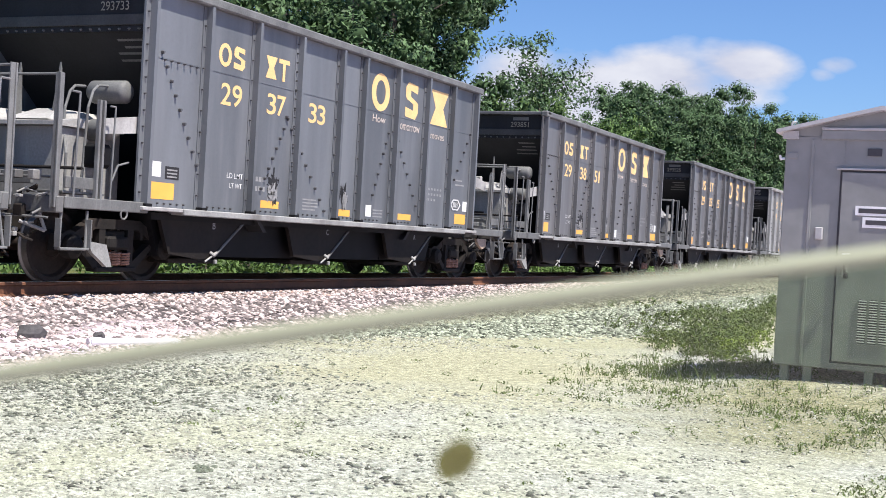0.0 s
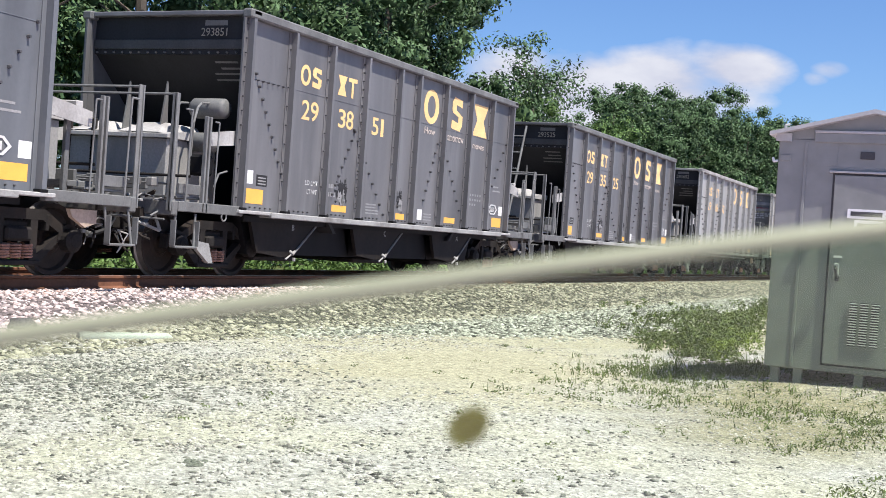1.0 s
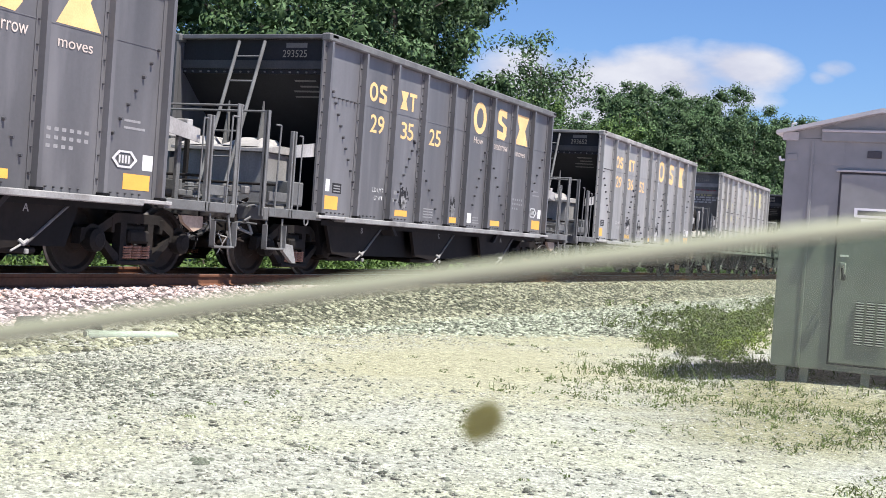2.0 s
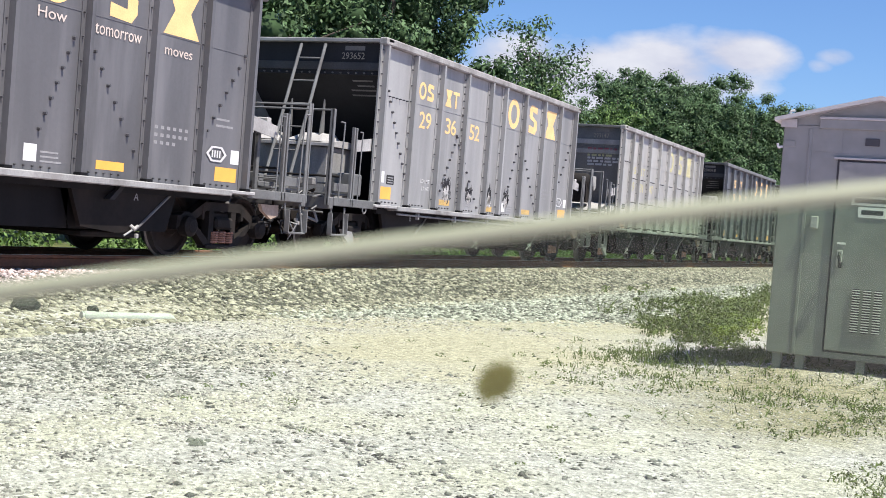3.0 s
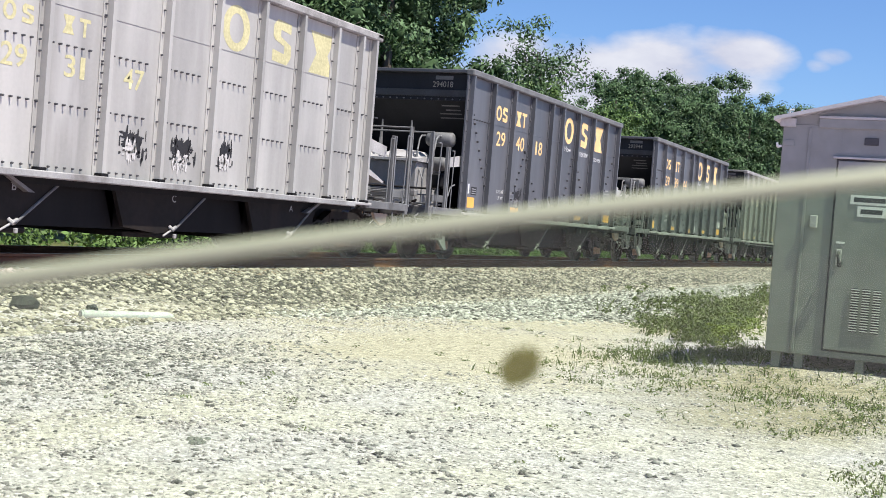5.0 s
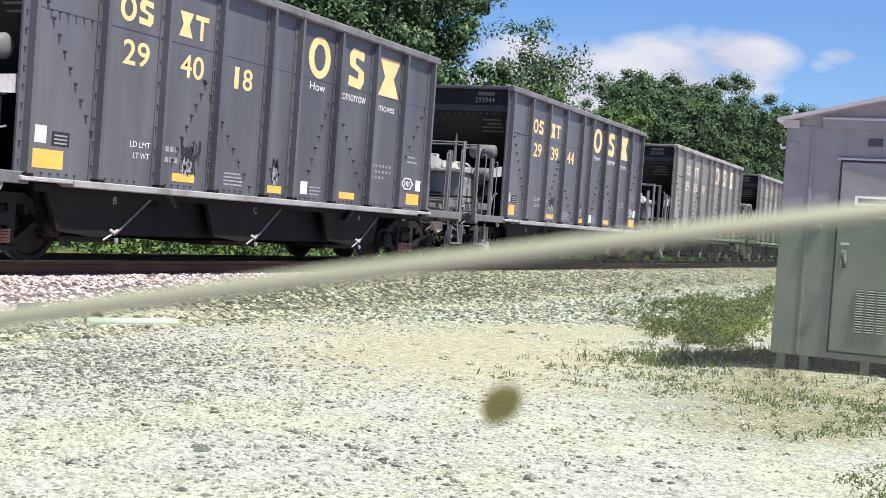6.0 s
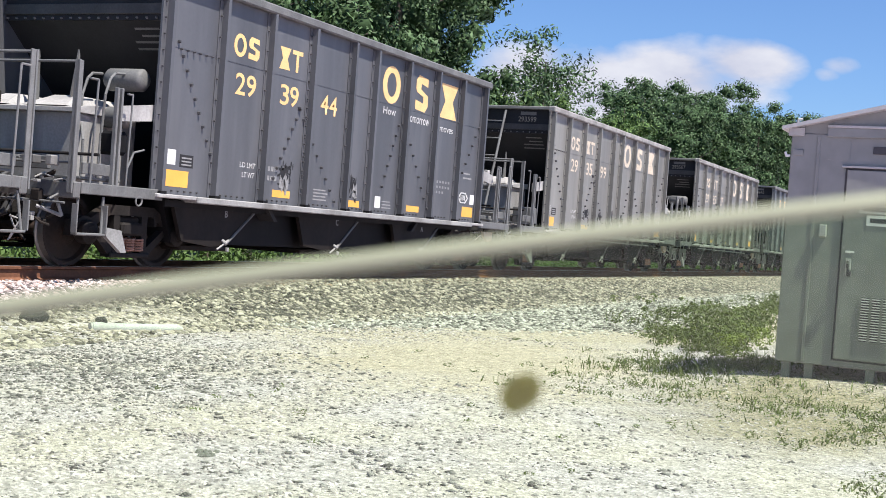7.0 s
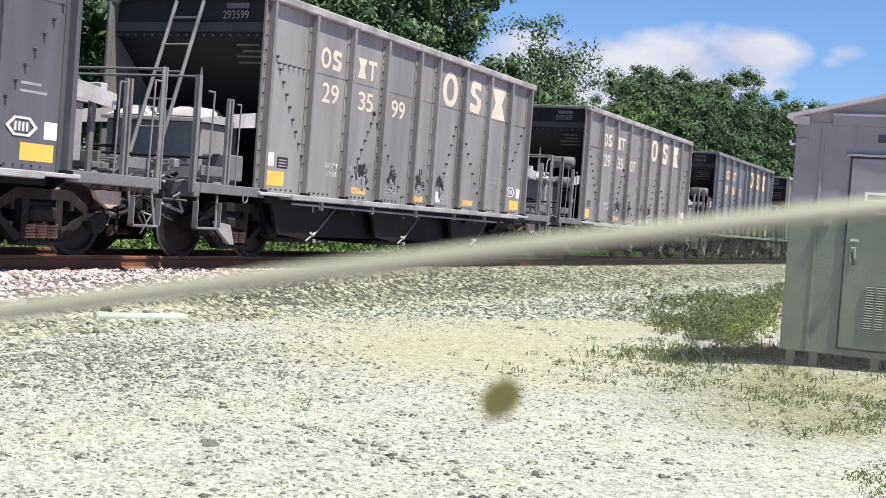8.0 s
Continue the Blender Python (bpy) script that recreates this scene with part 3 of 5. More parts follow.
def coil(radius, wire, height, turns, seg=6):
    """A helical spring standing on the origin."""
    bm = bmesh.new()
    n = int(turns * 9)
    rings = []
    for i in range(n + 1):
        a = 2 * math.pi * turns * i / n
        out = Vector((math.cos(a), math.sin(a), 0))
        c = out * radius + Vector((0, 0, wire + (height - 2 * wire) * i / n))
        rings.append([bm.verts.new(c + out * wire * math.cos(2 * math.pi * j / seg) + Vector((0, 0, wire * math.sin(2 * math.pi * j / seg)))) for j in range(seg)])
    for a, b in zip(rings, rings[1:]):
        for j in range(seg):
            bm.faces.new((a[j], a[(j + 1) % seg], b[(j + 1) % seg], b[j]))
    bmesh.ops.recalc_face_normals(bm, faces=bm.faces)
    return bm


def build_truck(car, x):
    """A two-axle freight truck: side frames with openings, bolster, springs, bearings, wheelsets."""
    truck = part("truck", boxed(-0.24, 0.24, -1.02, 1.02, 0.42, 0.68, 0.03), "truck", car)
    truck.location = (x, 0, 0)
    wheels = []
    for sy in (-1, 1):
        y = sy * 1.0
        bm = bmesh.new()
        # the cast frame: top member, two pedestals, slanting struts, bottom member
        prism(bm, [(-1.12, 0.4), (-1.1, 0.6), (-0.8, 0.63), (-0.45, 0.82), (0.45, 0.82), (0.8, 0.63), (1.1, 0.6), (1.12, 0.4), (0.98, 0.5), (0.8, 0.5), (0.42, 0.69), (-0.42, 0.69), (-0.8, 0.5), (-0.98, 0.5)], "y", y - 0.07, y + 0.07)
        for sx in (-1, 1):
            prism(bm, [(sx * 0.82, 0.52), (sx * 0.7, 0.52), (sx * 0.34, 0.27), (sx * 0.34, 0.15), (sx * 0.44, 0.2)], "y", y - 0.06, y + 0.06)
            box(bm, sx * 0.28 - 0.06, sx * 0.28 + 0.06, y - 0.065, y + 0.065, 0.2, 0.72)
        box(bm, -0.4, 0.4, y - 0.09, y + 0.09, 0.14, 0.205, 0.015)
        for sx in (-1, 1):
            prism(bm, [(sx * (0.89 + 0.2 * math.cos(a * math.pi / 8)), 0.46 + 0.2 * math.sin(a * math.pi / 8)) for a in range(9)], "y", y - 0.075, y + 0.075)
            box(bm, sx * 0.5 - 0.03, sx * 0.5 + 0.03, y - 0.08, y + 0.08, 0.56, 0.76, 0.01)
        part("side_frame", bm, "truck", truck)
        part("bolster_end", boxed(-0.22, 0.22, min(y, sy * 1.12), max(y, sy * 1.12), 0.43, 0.6, 0.03), "truck", truck, "greasy bolster end over the springs")
        for k in (-0.19, 0.0, 0.19):
            if not COIL:
                COIL.append(part("coil_spring", coil(0.072, 0.015, 0.215, 5.5), "rust", truck, "rusty orange coil spring"))
                COIL[0].location = (k, sy * 1.04, 0.205)
            else:
                again(COIL[0], truck, pose(k, sy * 1.04, 0.205))["label"] = "rusty orange coil spring"
        part("brake_beam", rods([(-0.36, sy * 0.86, 0.33), (0.36, sy * 0.86, 0.33)], 0.03), "truck", truck)
        for ax in (-0.89, 0.89):
            bearing = lathe([(0.04, 0), (0.13, 0.0), (0.15, 0.03), (0.15, 0.16), (0.1, 0.19), (0.09, 0.2), (0.03, 0.205)], 20)
            cap = part("bearing", bearing, "truck", truck, "round greasy axle bearing cap", smooth=False)
            cap.matrix_basis = pose(ax, y, WHEEL_R, 0, 0, 180 if sy < 0 else 0)
    for ax in (-0.89, 0.89):
        ws = part("wheelset", wheelset_mesh(), "wheel", truck, "dark steel wheelset with bright treads", smooth=False)
        ws.location = (ax, 0, WHEEL_R)
        for k in range(len(ws.data.polygons)):
            c = ws.data.polygons[k].center
            r = math.hypot(c.x, c.z)
            if r > 0.44 and abs(c.y) < 0.806:
                ws.data.polygons[k].material_index = 1
        ws.data.materials.append(M["tread"])
        wheels.append(ws)
    return wheels


def rivets(points, r=0.016):
    """Bolt heads on the near sheet: small six-sided studs pointing at -y."""
    bm = bmesh.new()
    for x, z in points:
        bmesh.ops.create_cone(bm, cap_ends=True, segments=6, radius1=r, radius2=r * 0.75, depth=0.044, matrix=pose(x, -SHEET - 0.022, z, 90, 0, 0))
    return bm


def end_gear(car, front, style, paint, long):
    """Slope sheet, platform, handrails, steps, brake gear and coupler of one end. front: the end that leads. style: tank or ladder."""
    flip = (lambda p: p) if front else (lambda p: (long - p[0], p[1], p[2]))

    def fx(a, b):
        return (a, b) if front else (long - b, long - a)

    def slab(name, x0, x1, y0, y1, z0, z1, mat, bevel=0.01, label=""):
        a, b = fx(x0, x1)
        return part(name, boxed(a, b, y0, y1, z0, z1, bevel), mat, car, label)

    def bar(name, pts, r, mat="rail_grey", label=""):
        return part(name, rods([flip(p) for p in pts], r), mat, car, label)

    def plate(name, outline, y0, y1, mat, label=""):
        return part(name, prism(bmesh.new(), [(flip((u, 0, v))[0], v) for u, v in outline], "y", y0, y1), mat, car, label)

    # end plate and slope sheet get their shade by a near-black colour
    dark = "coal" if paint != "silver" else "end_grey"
    # end plate under the top chord, and the slope sheet below it
    if paint == "silver":
        plate("end_sheet", [(0.07, 3.3), (0.1, 3.3), (0.44, 1.36), (0.41, 1.36)], -SHEET + 0.02, SHEET - 0.02, "end_grey", "steep dull grey end sheet")
        plate("end_strip", [(0.045, 3.22), (0.085, 3.22), (0.105, 3.1), (0.065, 3.1)], -SHEET + 0.02, SHEET - 0.02, "box_grey", "paler strip across the end sheet")
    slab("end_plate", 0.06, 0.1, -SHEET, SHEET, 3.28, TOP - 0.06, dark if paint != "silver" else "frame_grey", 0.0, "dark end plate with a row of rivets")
    slab("end_band", 0.03, 0.06, -SHEET, SHEET, 3.36, 3.5, "end_band" if paint != "silver" else "box_grey", 0.005)
    slab("end_chord", -0.06, 0.14, -HALF, HALF, TOP - 0.07, TOP, paint if paint != "silver" else "chord", 0.012)
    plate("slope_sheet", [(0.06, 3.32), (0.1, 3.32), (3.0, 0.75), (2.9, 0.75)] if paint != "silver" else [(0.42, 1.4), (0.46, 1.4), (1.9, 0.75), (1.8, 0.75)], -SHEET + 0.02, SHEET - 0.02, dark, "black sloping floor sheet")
    bm = bmesh.new()
    for k in range(18):
        c = flip((0.05, -1.36 + 0.16 * k, 3.31))
        bmesh.ops.create_cone(bm, cap_ends=True, segments=6, radius1=0.02, radius2=0.012, depth=0.04, matrix=Matrix.Translation(c) @ pose(0, 0, 0, 0, -90 if front else 90, 0))
    part("end_rivets", bm, "frame_grey", car)["kind"] = "stuff"
    # stencils on the end plate, too small to read
    if front and paint != "silver":
        for z, w in ((3.2, 0.4), (3.12, 0.34), (3.05, 0.5), (2.97, 0.52)):
            u = 0.05 + (3.32 - z) * 1.128
            part("stencil_bar", prism(bmesh.new(), [(u - 0.004, z), (u + 0.004, z), (u + 0.032, z - 0.024), (u + 0.024, z - 0.024)], "y", -1.14, -1.14 + w), "end_stencil", car, "small worn stencil line")
    # centre sill, bolster box with raised cap, platform
    slab("centre_sill", -1.75, 2.6, -0.33, 0.33, 0.62, 0.98, "truck", 0.02)
    if paint == "silver":
        plate("bolster_cap", [(-0.75, 1.38), (-0.75, 1.42), (0.1, 1.7), (0.42, 1.7), (0.42, 1.64)], -1.4, 0.9, "cap", "pale dusty shelf below the end sheet")
        slab("bolster_box", -0.2, 0.5, -0.75, 0.95, 1.02, 1.37, "box_grey", 0.02, "grey steel box on the platform")
    else:
        lead = -0.6 if front and style == "ladder" else -0.9
        plate("bolster_cap", [(lead - 0.08, 1.95), (lead - 0.08, 2.0), (lead + 0.35, 2.07), (0.3, 2.07), (0.3, 1.95)], -0.85, 1.0, "cap", "pale dusty bolster cap")
        slab("bolster_box", lead, 0.3, -0.8, 0.95, 1.02, 1.95, "box_grey", 0.02, "grey steel box on the platform")
        for y0, y1 in ((0.36, 0.95), (-0.62, 0.1)):
            # hipped raised blocks on the cap
            bm = bmesh.new()
            low = [bm.verts.new((flip((u, 0, 0))[0], v, 2.03)) for u, v in ((lead, y0), (0.25, y0), (0.25, y1), (lead, y1))]
            top = [bm.verts.new((flip((u, 0, 0))[0], v, 2.2)) for u, v in ((lead + 0.4, y0 + 0.18), (0.25, y0 + 0.18), (0.25, y1 - 0.18), (lead + 0.4, y1 - 0.18))]
            bm.faces.new(top)
            for q in range(4):
                bm.faces.new((low[q], low[(q + 1) % 4], top[(q + 1) % 4], top[q]))
            bmesh.ops.recalc_face_normals(bm, faces=bm.faces)
            part("bolster_ramp", bm, "cap", car, "pale dusty sloped block")
        for y in (0.25, -0.42):
            plate("gusset", [(lead + 0.28, 2.0), (lead + 0.47, 2.0), (lead + 0.43, 2.72), (lead + 0.41, 2.8)], y - 0.012, y + 0.012, "frame_grey", "tall tapered gusset plate")
    slab("end_sill", -1.62, -1.5, -1.5, 1.5, 0.86, 1.06, "frame_grey", 0.015, "dusty grey end sill")
    for sy in (-1, 1):
        slab("side_sill_end", -1.5, 0.05, sy * 1.46 - 0.05, sy * 1.46 + 0.05, 0.92, 1.06, "frame_grey", 0.01)
        slab("foot_board", -1.45, -0.7, min(sy * 1.42, sy * 0.8), max(sy * 1.42, sy * 0.8), 1.1, 1.13, "frame_grey", 0.004, "grey platform grating")
        slab("foot_board_edge", -1.45, -0.85, sy * 1.44 - 0.02, sy * 1.44 + 0.02, 1.16, 1.3, "frame_grey", 0.006)
        # corner posts and grab irons
        slab("corner_post", -1.66, -1.57, sy * 1.46 - 0.012, sy * 1.46 + 0.012, 0.92, 2.5, "rail_grey", 0.004, "grey steel corner post")
        slab("corner_post_flange", -1.66, -1.635, sy * 1.44 - 0.05, sy * 1.44 + 0.03, 0.92, 2.5, "rail_grey", 0.004)
        bar("grab_iron", [(-1.36, sy * 1.5, 0.95), (-1.36, sy * 1.53, 2.3), (-1.5, sy * 1.53, 2.3)], 0.014)
        for x in (-0.95, -0.87):
            slab("side_post", x - 0.018, x + 0.018, sy * 1.48 - 0.03, sy * 1.48 + 0.03, 0.92, 2.26, "rail_grey", 0.006)
        # web in the dark truck colour, painting the shade of the channel's recess
        slab("side_post_web", -0.95, -0.87, sy * 1.46 - 0.008, sy * 1.46 + 0.008, 0.92, 2.2, "truck", 0.0)
        bar("grab_iron", [(-0.7, sy * 1.5, 0.95), (-0.7, sy * 1.52, 2.2), (-0.8, sy * 1.52, 2.2)], 0.012)
        plate("brace", [(0.05, 2.17), (0.05, 1.95), (-0.8, 1.86), (-0.8, 2.05)], sy * 1.38 - 0.012, sy * 1.38 + 0.012, "cap", "pale flat corner brace plate")
        for x in (-1.6, -1.07):
            slab("step_side", x - 0.01, x + 0.01, sy * 1.5 - 0.06, sy * 1.5 + 0.03, 0.455, 0.8, "rail_grey", 0.004)
        # stirrup step
        bar("stirrup_step", [(-1.5, sy * 1.46, 0.9), (-1.56, sy * 1.5, 0.44), (-1.1, sy * 1.5, 0.44), (-1.05, sy * 1.46, 0.9)], 0.018, "rail_grey", "bent grey stirrup step")
        slab("step_tread", -1.58, -1.08, sy * 1.5 - 0.05, sy * 1.5 + 0.05, 0.43, 0.455, "rail_grey", 0.004)
    bar("end_rail", [(-1.64, -1.46, 2.48), (-1.64, 1.46, 2.48)], 0.017, "rail_grey", "long grey end handrail")
    bar("end_rail", [(-1.56, -1.4, 1.28), (-1.56, 1.4, 1.28)], 0.014)
    # coupler and hoses
    slab("coupler", -1.97, -1.6, -0.12, 0.12, 0.76, 0.98, "rust", 0.04, "rusty knuckle coupler")
    slab("coupler_shank", -1.72, -1.5, -0.2, 0.2, 0.7, 1.02, "truck", 0.03)
    bar("air_hose", [(-1.6, -0.5, 0.85), (-1.75, -0.5, 0.6), (-1.95, -0.35, 0.5)], 0.03, "rubber")
    bar("uncoupling_lever", [(-1.66, -1.4, 0.8), (-1.66, -0.3, 0.82), (-1.8, -0.1, 0.9)], 0.014)
    for y in (-0.45, 0.35, 0.7, -0.95):
        slab("bracket", -1.68, -1.58, y - 0.08, y + 0.08, 0.7 + 0.1 * abs(y), 0.95, "truck", 0.02)
    rnd = random.Random(17 if front else 23)
    for k in range(9):
        y, z = rnd.uniform(-1.25, 1.0), rnd.uniform(0.62, 1.2)
        bar("brake_rod", [(-1.66 + rnd.uniform(-0.06, 0.1), y, z), (-1.66 + rnd.uniform(-0.1, 0.2), y + rnd.uniform(-0.25, 0.25), z + rnd.uniform(-0.12, 0.12)), (-1.5, y + rnd.uniform(-0.3, 0.3), z + rnd.uniform(-0.15, 0.2))], rnd.choice((0.012, 0.016, 0.022)), rnd.choice(("rail_grey", "truck", "sill")))
    for k in range(6):
        y, z = rnd.uniform(-1.3, 0.8), rnd.uniform(0.7, 1.25)
        slab("fitting", -1.7, -1.56, y, y + rnd.uniform(0.06, 0.2), z, z + rnd.uniform(0.05, 0.13), rnd.choice(("truck", "frame_grey", "sill", "dust")), 0.012)
    # hoses, links and rods hanging about the coupler
    for mat, n, kind in (("truck", 16, "hose"), ("sill", 18, "brake_link"), ("cap", 12, "brake_link")):
        bm = bmesh.new()
        for k in range(n):
            x, y, z = -1.72 + rnd.uniform(-0.1, 0.3), rnd.uniform(-1.3, 0.6), rnd.uniform(0.5, 1.12)
            if kind == "hose" or rnd.random() < 0.4:
                last = Vector(flip((x, y, z)))
                for j in range(3):
                    nxt = last + Vector((rnd.uniform(-0.07, 0.07), rnd.uniform(-0.13, 0.13), rnd.uniform(-0.13, 0.05)))
                    rod(bm, last, nxt, 0.016 if kind == "hose" else 0.009, 6)
                    last = nxt
            else:
                c = flip((x, y, z))
                box(bm, c[0] - 0.03, c[0] + 0.03, c[1] - rnd.uniform(0.02, 0.05), c[1] + rnd.uniform(0.02, 0.05), c[2] - rnd.uniform(0.01, 0.03), c[2] + rnd.uniform(0.01, 0.03), 0.006)
        part(kind + "_tangle", bm, mat, car, "tangle of small brake fittings")["kind"] = "stuff"
    bar("chain", [(-1.62, -0.6, 0.86), (-1.66, -0.52, 0.66), (-1.64, -0.4, 0.6), (-1.64, -0.28, 0.7), (-1.62, -0.2, 0.9)], 0.016, "rail_grey")
    slab("cross_plate", -1.3, -1.24, -0.78, 1.3, 1.2, 1.36, "frame_grey", 0.01)
    bar("pipe_rail", [(-1.0, -1.3, 1.42), (-1.0, 1.2, 1.42)], 0.02, "truck")
    slab("inner_post", -0.9, -0.84, 0.5, 0.58, 1.06, 2.2, "truck", 0.01)
    slab("inner_post", -0.9, -0.84, 0.95, 1.02, 1.06, 2.2, "truck", 0.01)
    for sy in (-1, 1):
        b = 0.85
        plate("body_bracket", [(-1.0, b), (-0.5, b), (-0.56, b - 0.1), (-0.8, b - 0.22), (-1.0, b - 0.16)] if not front else [(-0.95, 0.54), (-0.58, 0.5), (-0.46, 0.22), (-0.56, 0.22), (-0.84, 0.4)], sy * 1.36 - 0.03, sy * 1.36 + 0.03, "dust" if not front else "sill", "dusty pale bracket by the truck")
    if not front and paint != "silver":
        for y in (-1.2, -0.75, -0.3):
            slab("deck_post", -0.62, -0.54, y - 0.03, y + 0.03, 1.06, 2.02, "frame_grey", 0.008, "grey upright of the end deck")
        slab("deck_beam", -0.64, -0.52, -1.38, 0.2, 2.0, 2.16, "cap", 0.012, "pale dusty deck beam")
        slab("deck_ledge", -1.2, -0.6, -1.25, -0.2, 1.12, 1.2, "frame_grey", 0.01)
    if style == "tank" and paint != "silver":
        bm = lathe([(0.04, 0.0), (0.11, 0.015), (0.15, 0.06), (0.15, 0.56), (0.11, 0.61), (0.04, 0.63)], 24)
        tank = part("air_reservoir", bm, "frame_grey", car, "rounded grey air reservoir tank", smooth=True)
        tank.location = (flip((-0.12, 0, 0))[0], -1.24, 2.46)
        for y in (-1.05, -0.68):
            bar("tank_strap", [(-0.72, y, 1.1), (-0.66, y, 2.2), (-0.56, y + 0.02, 2.42), (-0.46, y + 0.03, 2.5), (-0.25, y + 0.05, 2.52)], 0.018)
        bar("brake_pipe", [(-0.6, -0.6, 2.1), (-0.9, -0.95, 1.6), (-0.9, -0.95, 1.1)], 0.018)
        bm = lathe([(0.05, 0.0), (0.13, 0.02), (0.14, 0.1), (0.14, 0.4), (0.06, 0.46)], 16)
        cyl = part("brake_cylinder", bm, "frame_grey", car, "small grey brake cylinder", smooth=True)
        cyl.location = (flip((-0.3, 0, 0))[0], -1.2, 1.95)
        slab("control_valve", -0.7, -0.45, -1.3, -1.0, 1.45, 1.75, "black", 0.04)
        bar("valve_handle", [(-0.5, -1.35, 1.3), (-0.4, -1.35, 1.5), (-0.2, -1.35, 1.55)], 0.014, "rail_grey")
    if paint == "silver" and front:
        bm = lathe([(0.06, 0.0), (0.2, 0.02), (0.24, 0.1), (0.24, 0.5), (0.2, 0.58), (0.06, 0.6)], 20)
        body = part("brake_cylinder", bm, "truck", car, "large dark brake cylinder", smooth=True)
        body.location = (-0.42, -0.72, 2.25)
        part("cylinder_bracket", prism(bmesh.new(), [(-0.7, 2.2), (-0.62, 1.72), (-0.5, 1.66), (-0.3, 1.66), (-0.16, 2.2)], "y", -0.7, -0.25), "truck", car, "dark funnel-shaped bracket")
        part("cylinder_plate", prism(bmesh.new(), [(-0.5, 2.42), (-0.16, 2.42), (-0.16, 2.1), (-0.3, 2.0)], "y", -0.82, -0.8), "cap", car, "pale mounting plate")
        part("slack_rod", rods([(-0.6, -1.0, 1.06), (-0.2, -1.1, 1.5)], 0.025), "rail_grey", car)
    if style == "ladder" or (paint == "silver" and front):
        near = 0.6 if paint == "silver" else -0.28
        rails = [[(-1.02, near + d, 1.15), (-0.06, near + d, 3.8)] for d in (0.0, 0.5)]
        for r in rails:
            bar("ladder_rail", r, 0.03, "rail_grey", "leaning grey ladder stile")
        for k in range(6):
            u = 0.1 + 0.16 * k
            x, z = -1.02 + 0.96 * u, 1.15 + 2.65 * u
            bar("ladder_rung", [(x, near, z), (x, near + 0.5, z)], 0.014)
        slab("equipment_box", -0.7, -0.3, -1.35, -0.9, 1.12, 1.5, "frame_grey", 0.02)


def flat(car, name, mesh_or_box, mat, x, z, label="", lift=0.003):
    """A decal on the near side sheet."""
    ob = new(name, mesh_or_box)
    ob.data.materials.clear()
    ob.data.materials.append(M[mat])
    ob.parent = car
    ob.location = (x, -SHEET - lift, z)
    if label:
        ob["label"] = label
    return ob


MARKS = {}


def mark(kind, w, h):
    """Plain shapes in the place of marks: ring, double block, bow-tie, bar, blotch, plate."""
    key = (kind, w, h)
    if key in MARKS:
        return MARKS[key].copy()
    outlines = []
    if kind == "bar":
        outlines = [[(0, 0), (w, 0), (w, h), (0, h)]]
    elif kind == "bow":
        outlines = [[(0, 0), (w, 0), (w * 0.72, h * 0.5), (w, h), (0, h), (w * 0.28, h * 0.5)]]
    elif kind == "steps":
        outlines = [[(w * 0.1, h * 0.52), (w * 0.62, h * 0.42), (w * 0.62, h * 0.24), (0, h * 0.3), (0, h * 0.04), (w * 0.8, 0), (w, h * 0.18), (w, h * 0.46), (w * 0.4, h * 0.62), (w * 0.4, h * 0.78), (w * 0.95, h * 0.72), (w * 0.95, h * 0.95), (w * 0.2, h), (0, h * 0.84), (0, h * 0.6)]]
    elif kind == "tee":
        outlines = [[(w * 0.38, 0), (w * 0.62, 0), (w * 0.62, h * 0.8), (w, h * 0.8), (w, h), (0, h), (0, h * 0.8), (w * 0.38, h * 0.8)]]
    me = bpy.data.meshes.new("mark")
    if kind in ("ring", "frame"):
        n = 24 if kind == "ring" else 6
        t = 0.48 if kind == "ring" else 0.24
        vs, fs = [], []
        for i in range(n):
            a = 2 * math.pi * i / n
            for r in (1.0, 1.0 - t):
                vs.append((w / 2 + w / 2 * r * math.cos(a), 0, h / 2 + h / 2 * (r if kind == "frame" else r + (0.12 if r < 1 else 0)) * math.sin(a)))
        for i in range(n):
            j = (i + 1) % n
            fs.append((2 * i, 2 * j, 2 * j + 1, 2 * i + 1))
        me.from_pydata(vs, [], fs)
    elif kind == "scuff":
        # scraped and overpainted patch: many small ragged slivers, mostly upright
        rng = random.Random(int(w * 1000 + h * 7777))
        vs, fs = [], []
        for i in range(46):
            cx, cz = w * (0.5 + 0.46 * rng.uniform(-1, 1) * rng.uniform(0.3, 1)), h * (0.45 + 0.5 * rng.uniform(-1, 1) * rng.uniform(0.4, 1))
            tall = rng.random() < 0.6
            du, dv = (rng.uniform(0.008, 0.03), rng.uniform(0.03, 0.11)) if tall else (rng.uniform(0.02, 0.06), rng.uniform(0.01, 0.025))
            base = len(vs)
            n = 8
            for j in range(n):
                a = 2 * math.pi * j / n
                q = rng.uniform(0.6, 1.3)
                vs.append((cx + du * q * math.cos(a), 0.0004 * (i % 5), cz + dv * q * math.sin(a)))
            fs.append(tuple(range(base, base + n)))
        me.from_pydata(vs, [], fs)
    elif kind == "blotch":
        rng = random.Random(int(w * 100 + h * 1000))
        n = 90
        vs, fs = [(w / 2, 0, h / 2)], []
        swing = [rng.uniform(0, 6.3) for k in range(4)]
        for i in range(n):
            a = 2 * math.pi * i / n
            q = 0.76 * min(1 / max(abs(math.cos(a)), abs(math.sin(a))), 1.28) + 0.05 * math.sin(2 * a + swing[0]) + 0.05 * math.sin(7 * a + swing[1]) + rng.uniform(-0.22, 0.08)
            vs.append((w / 2 + w / 2 * q * math.cos(a), 0, h / 2 + h / 2 * q * math.sin(a)))
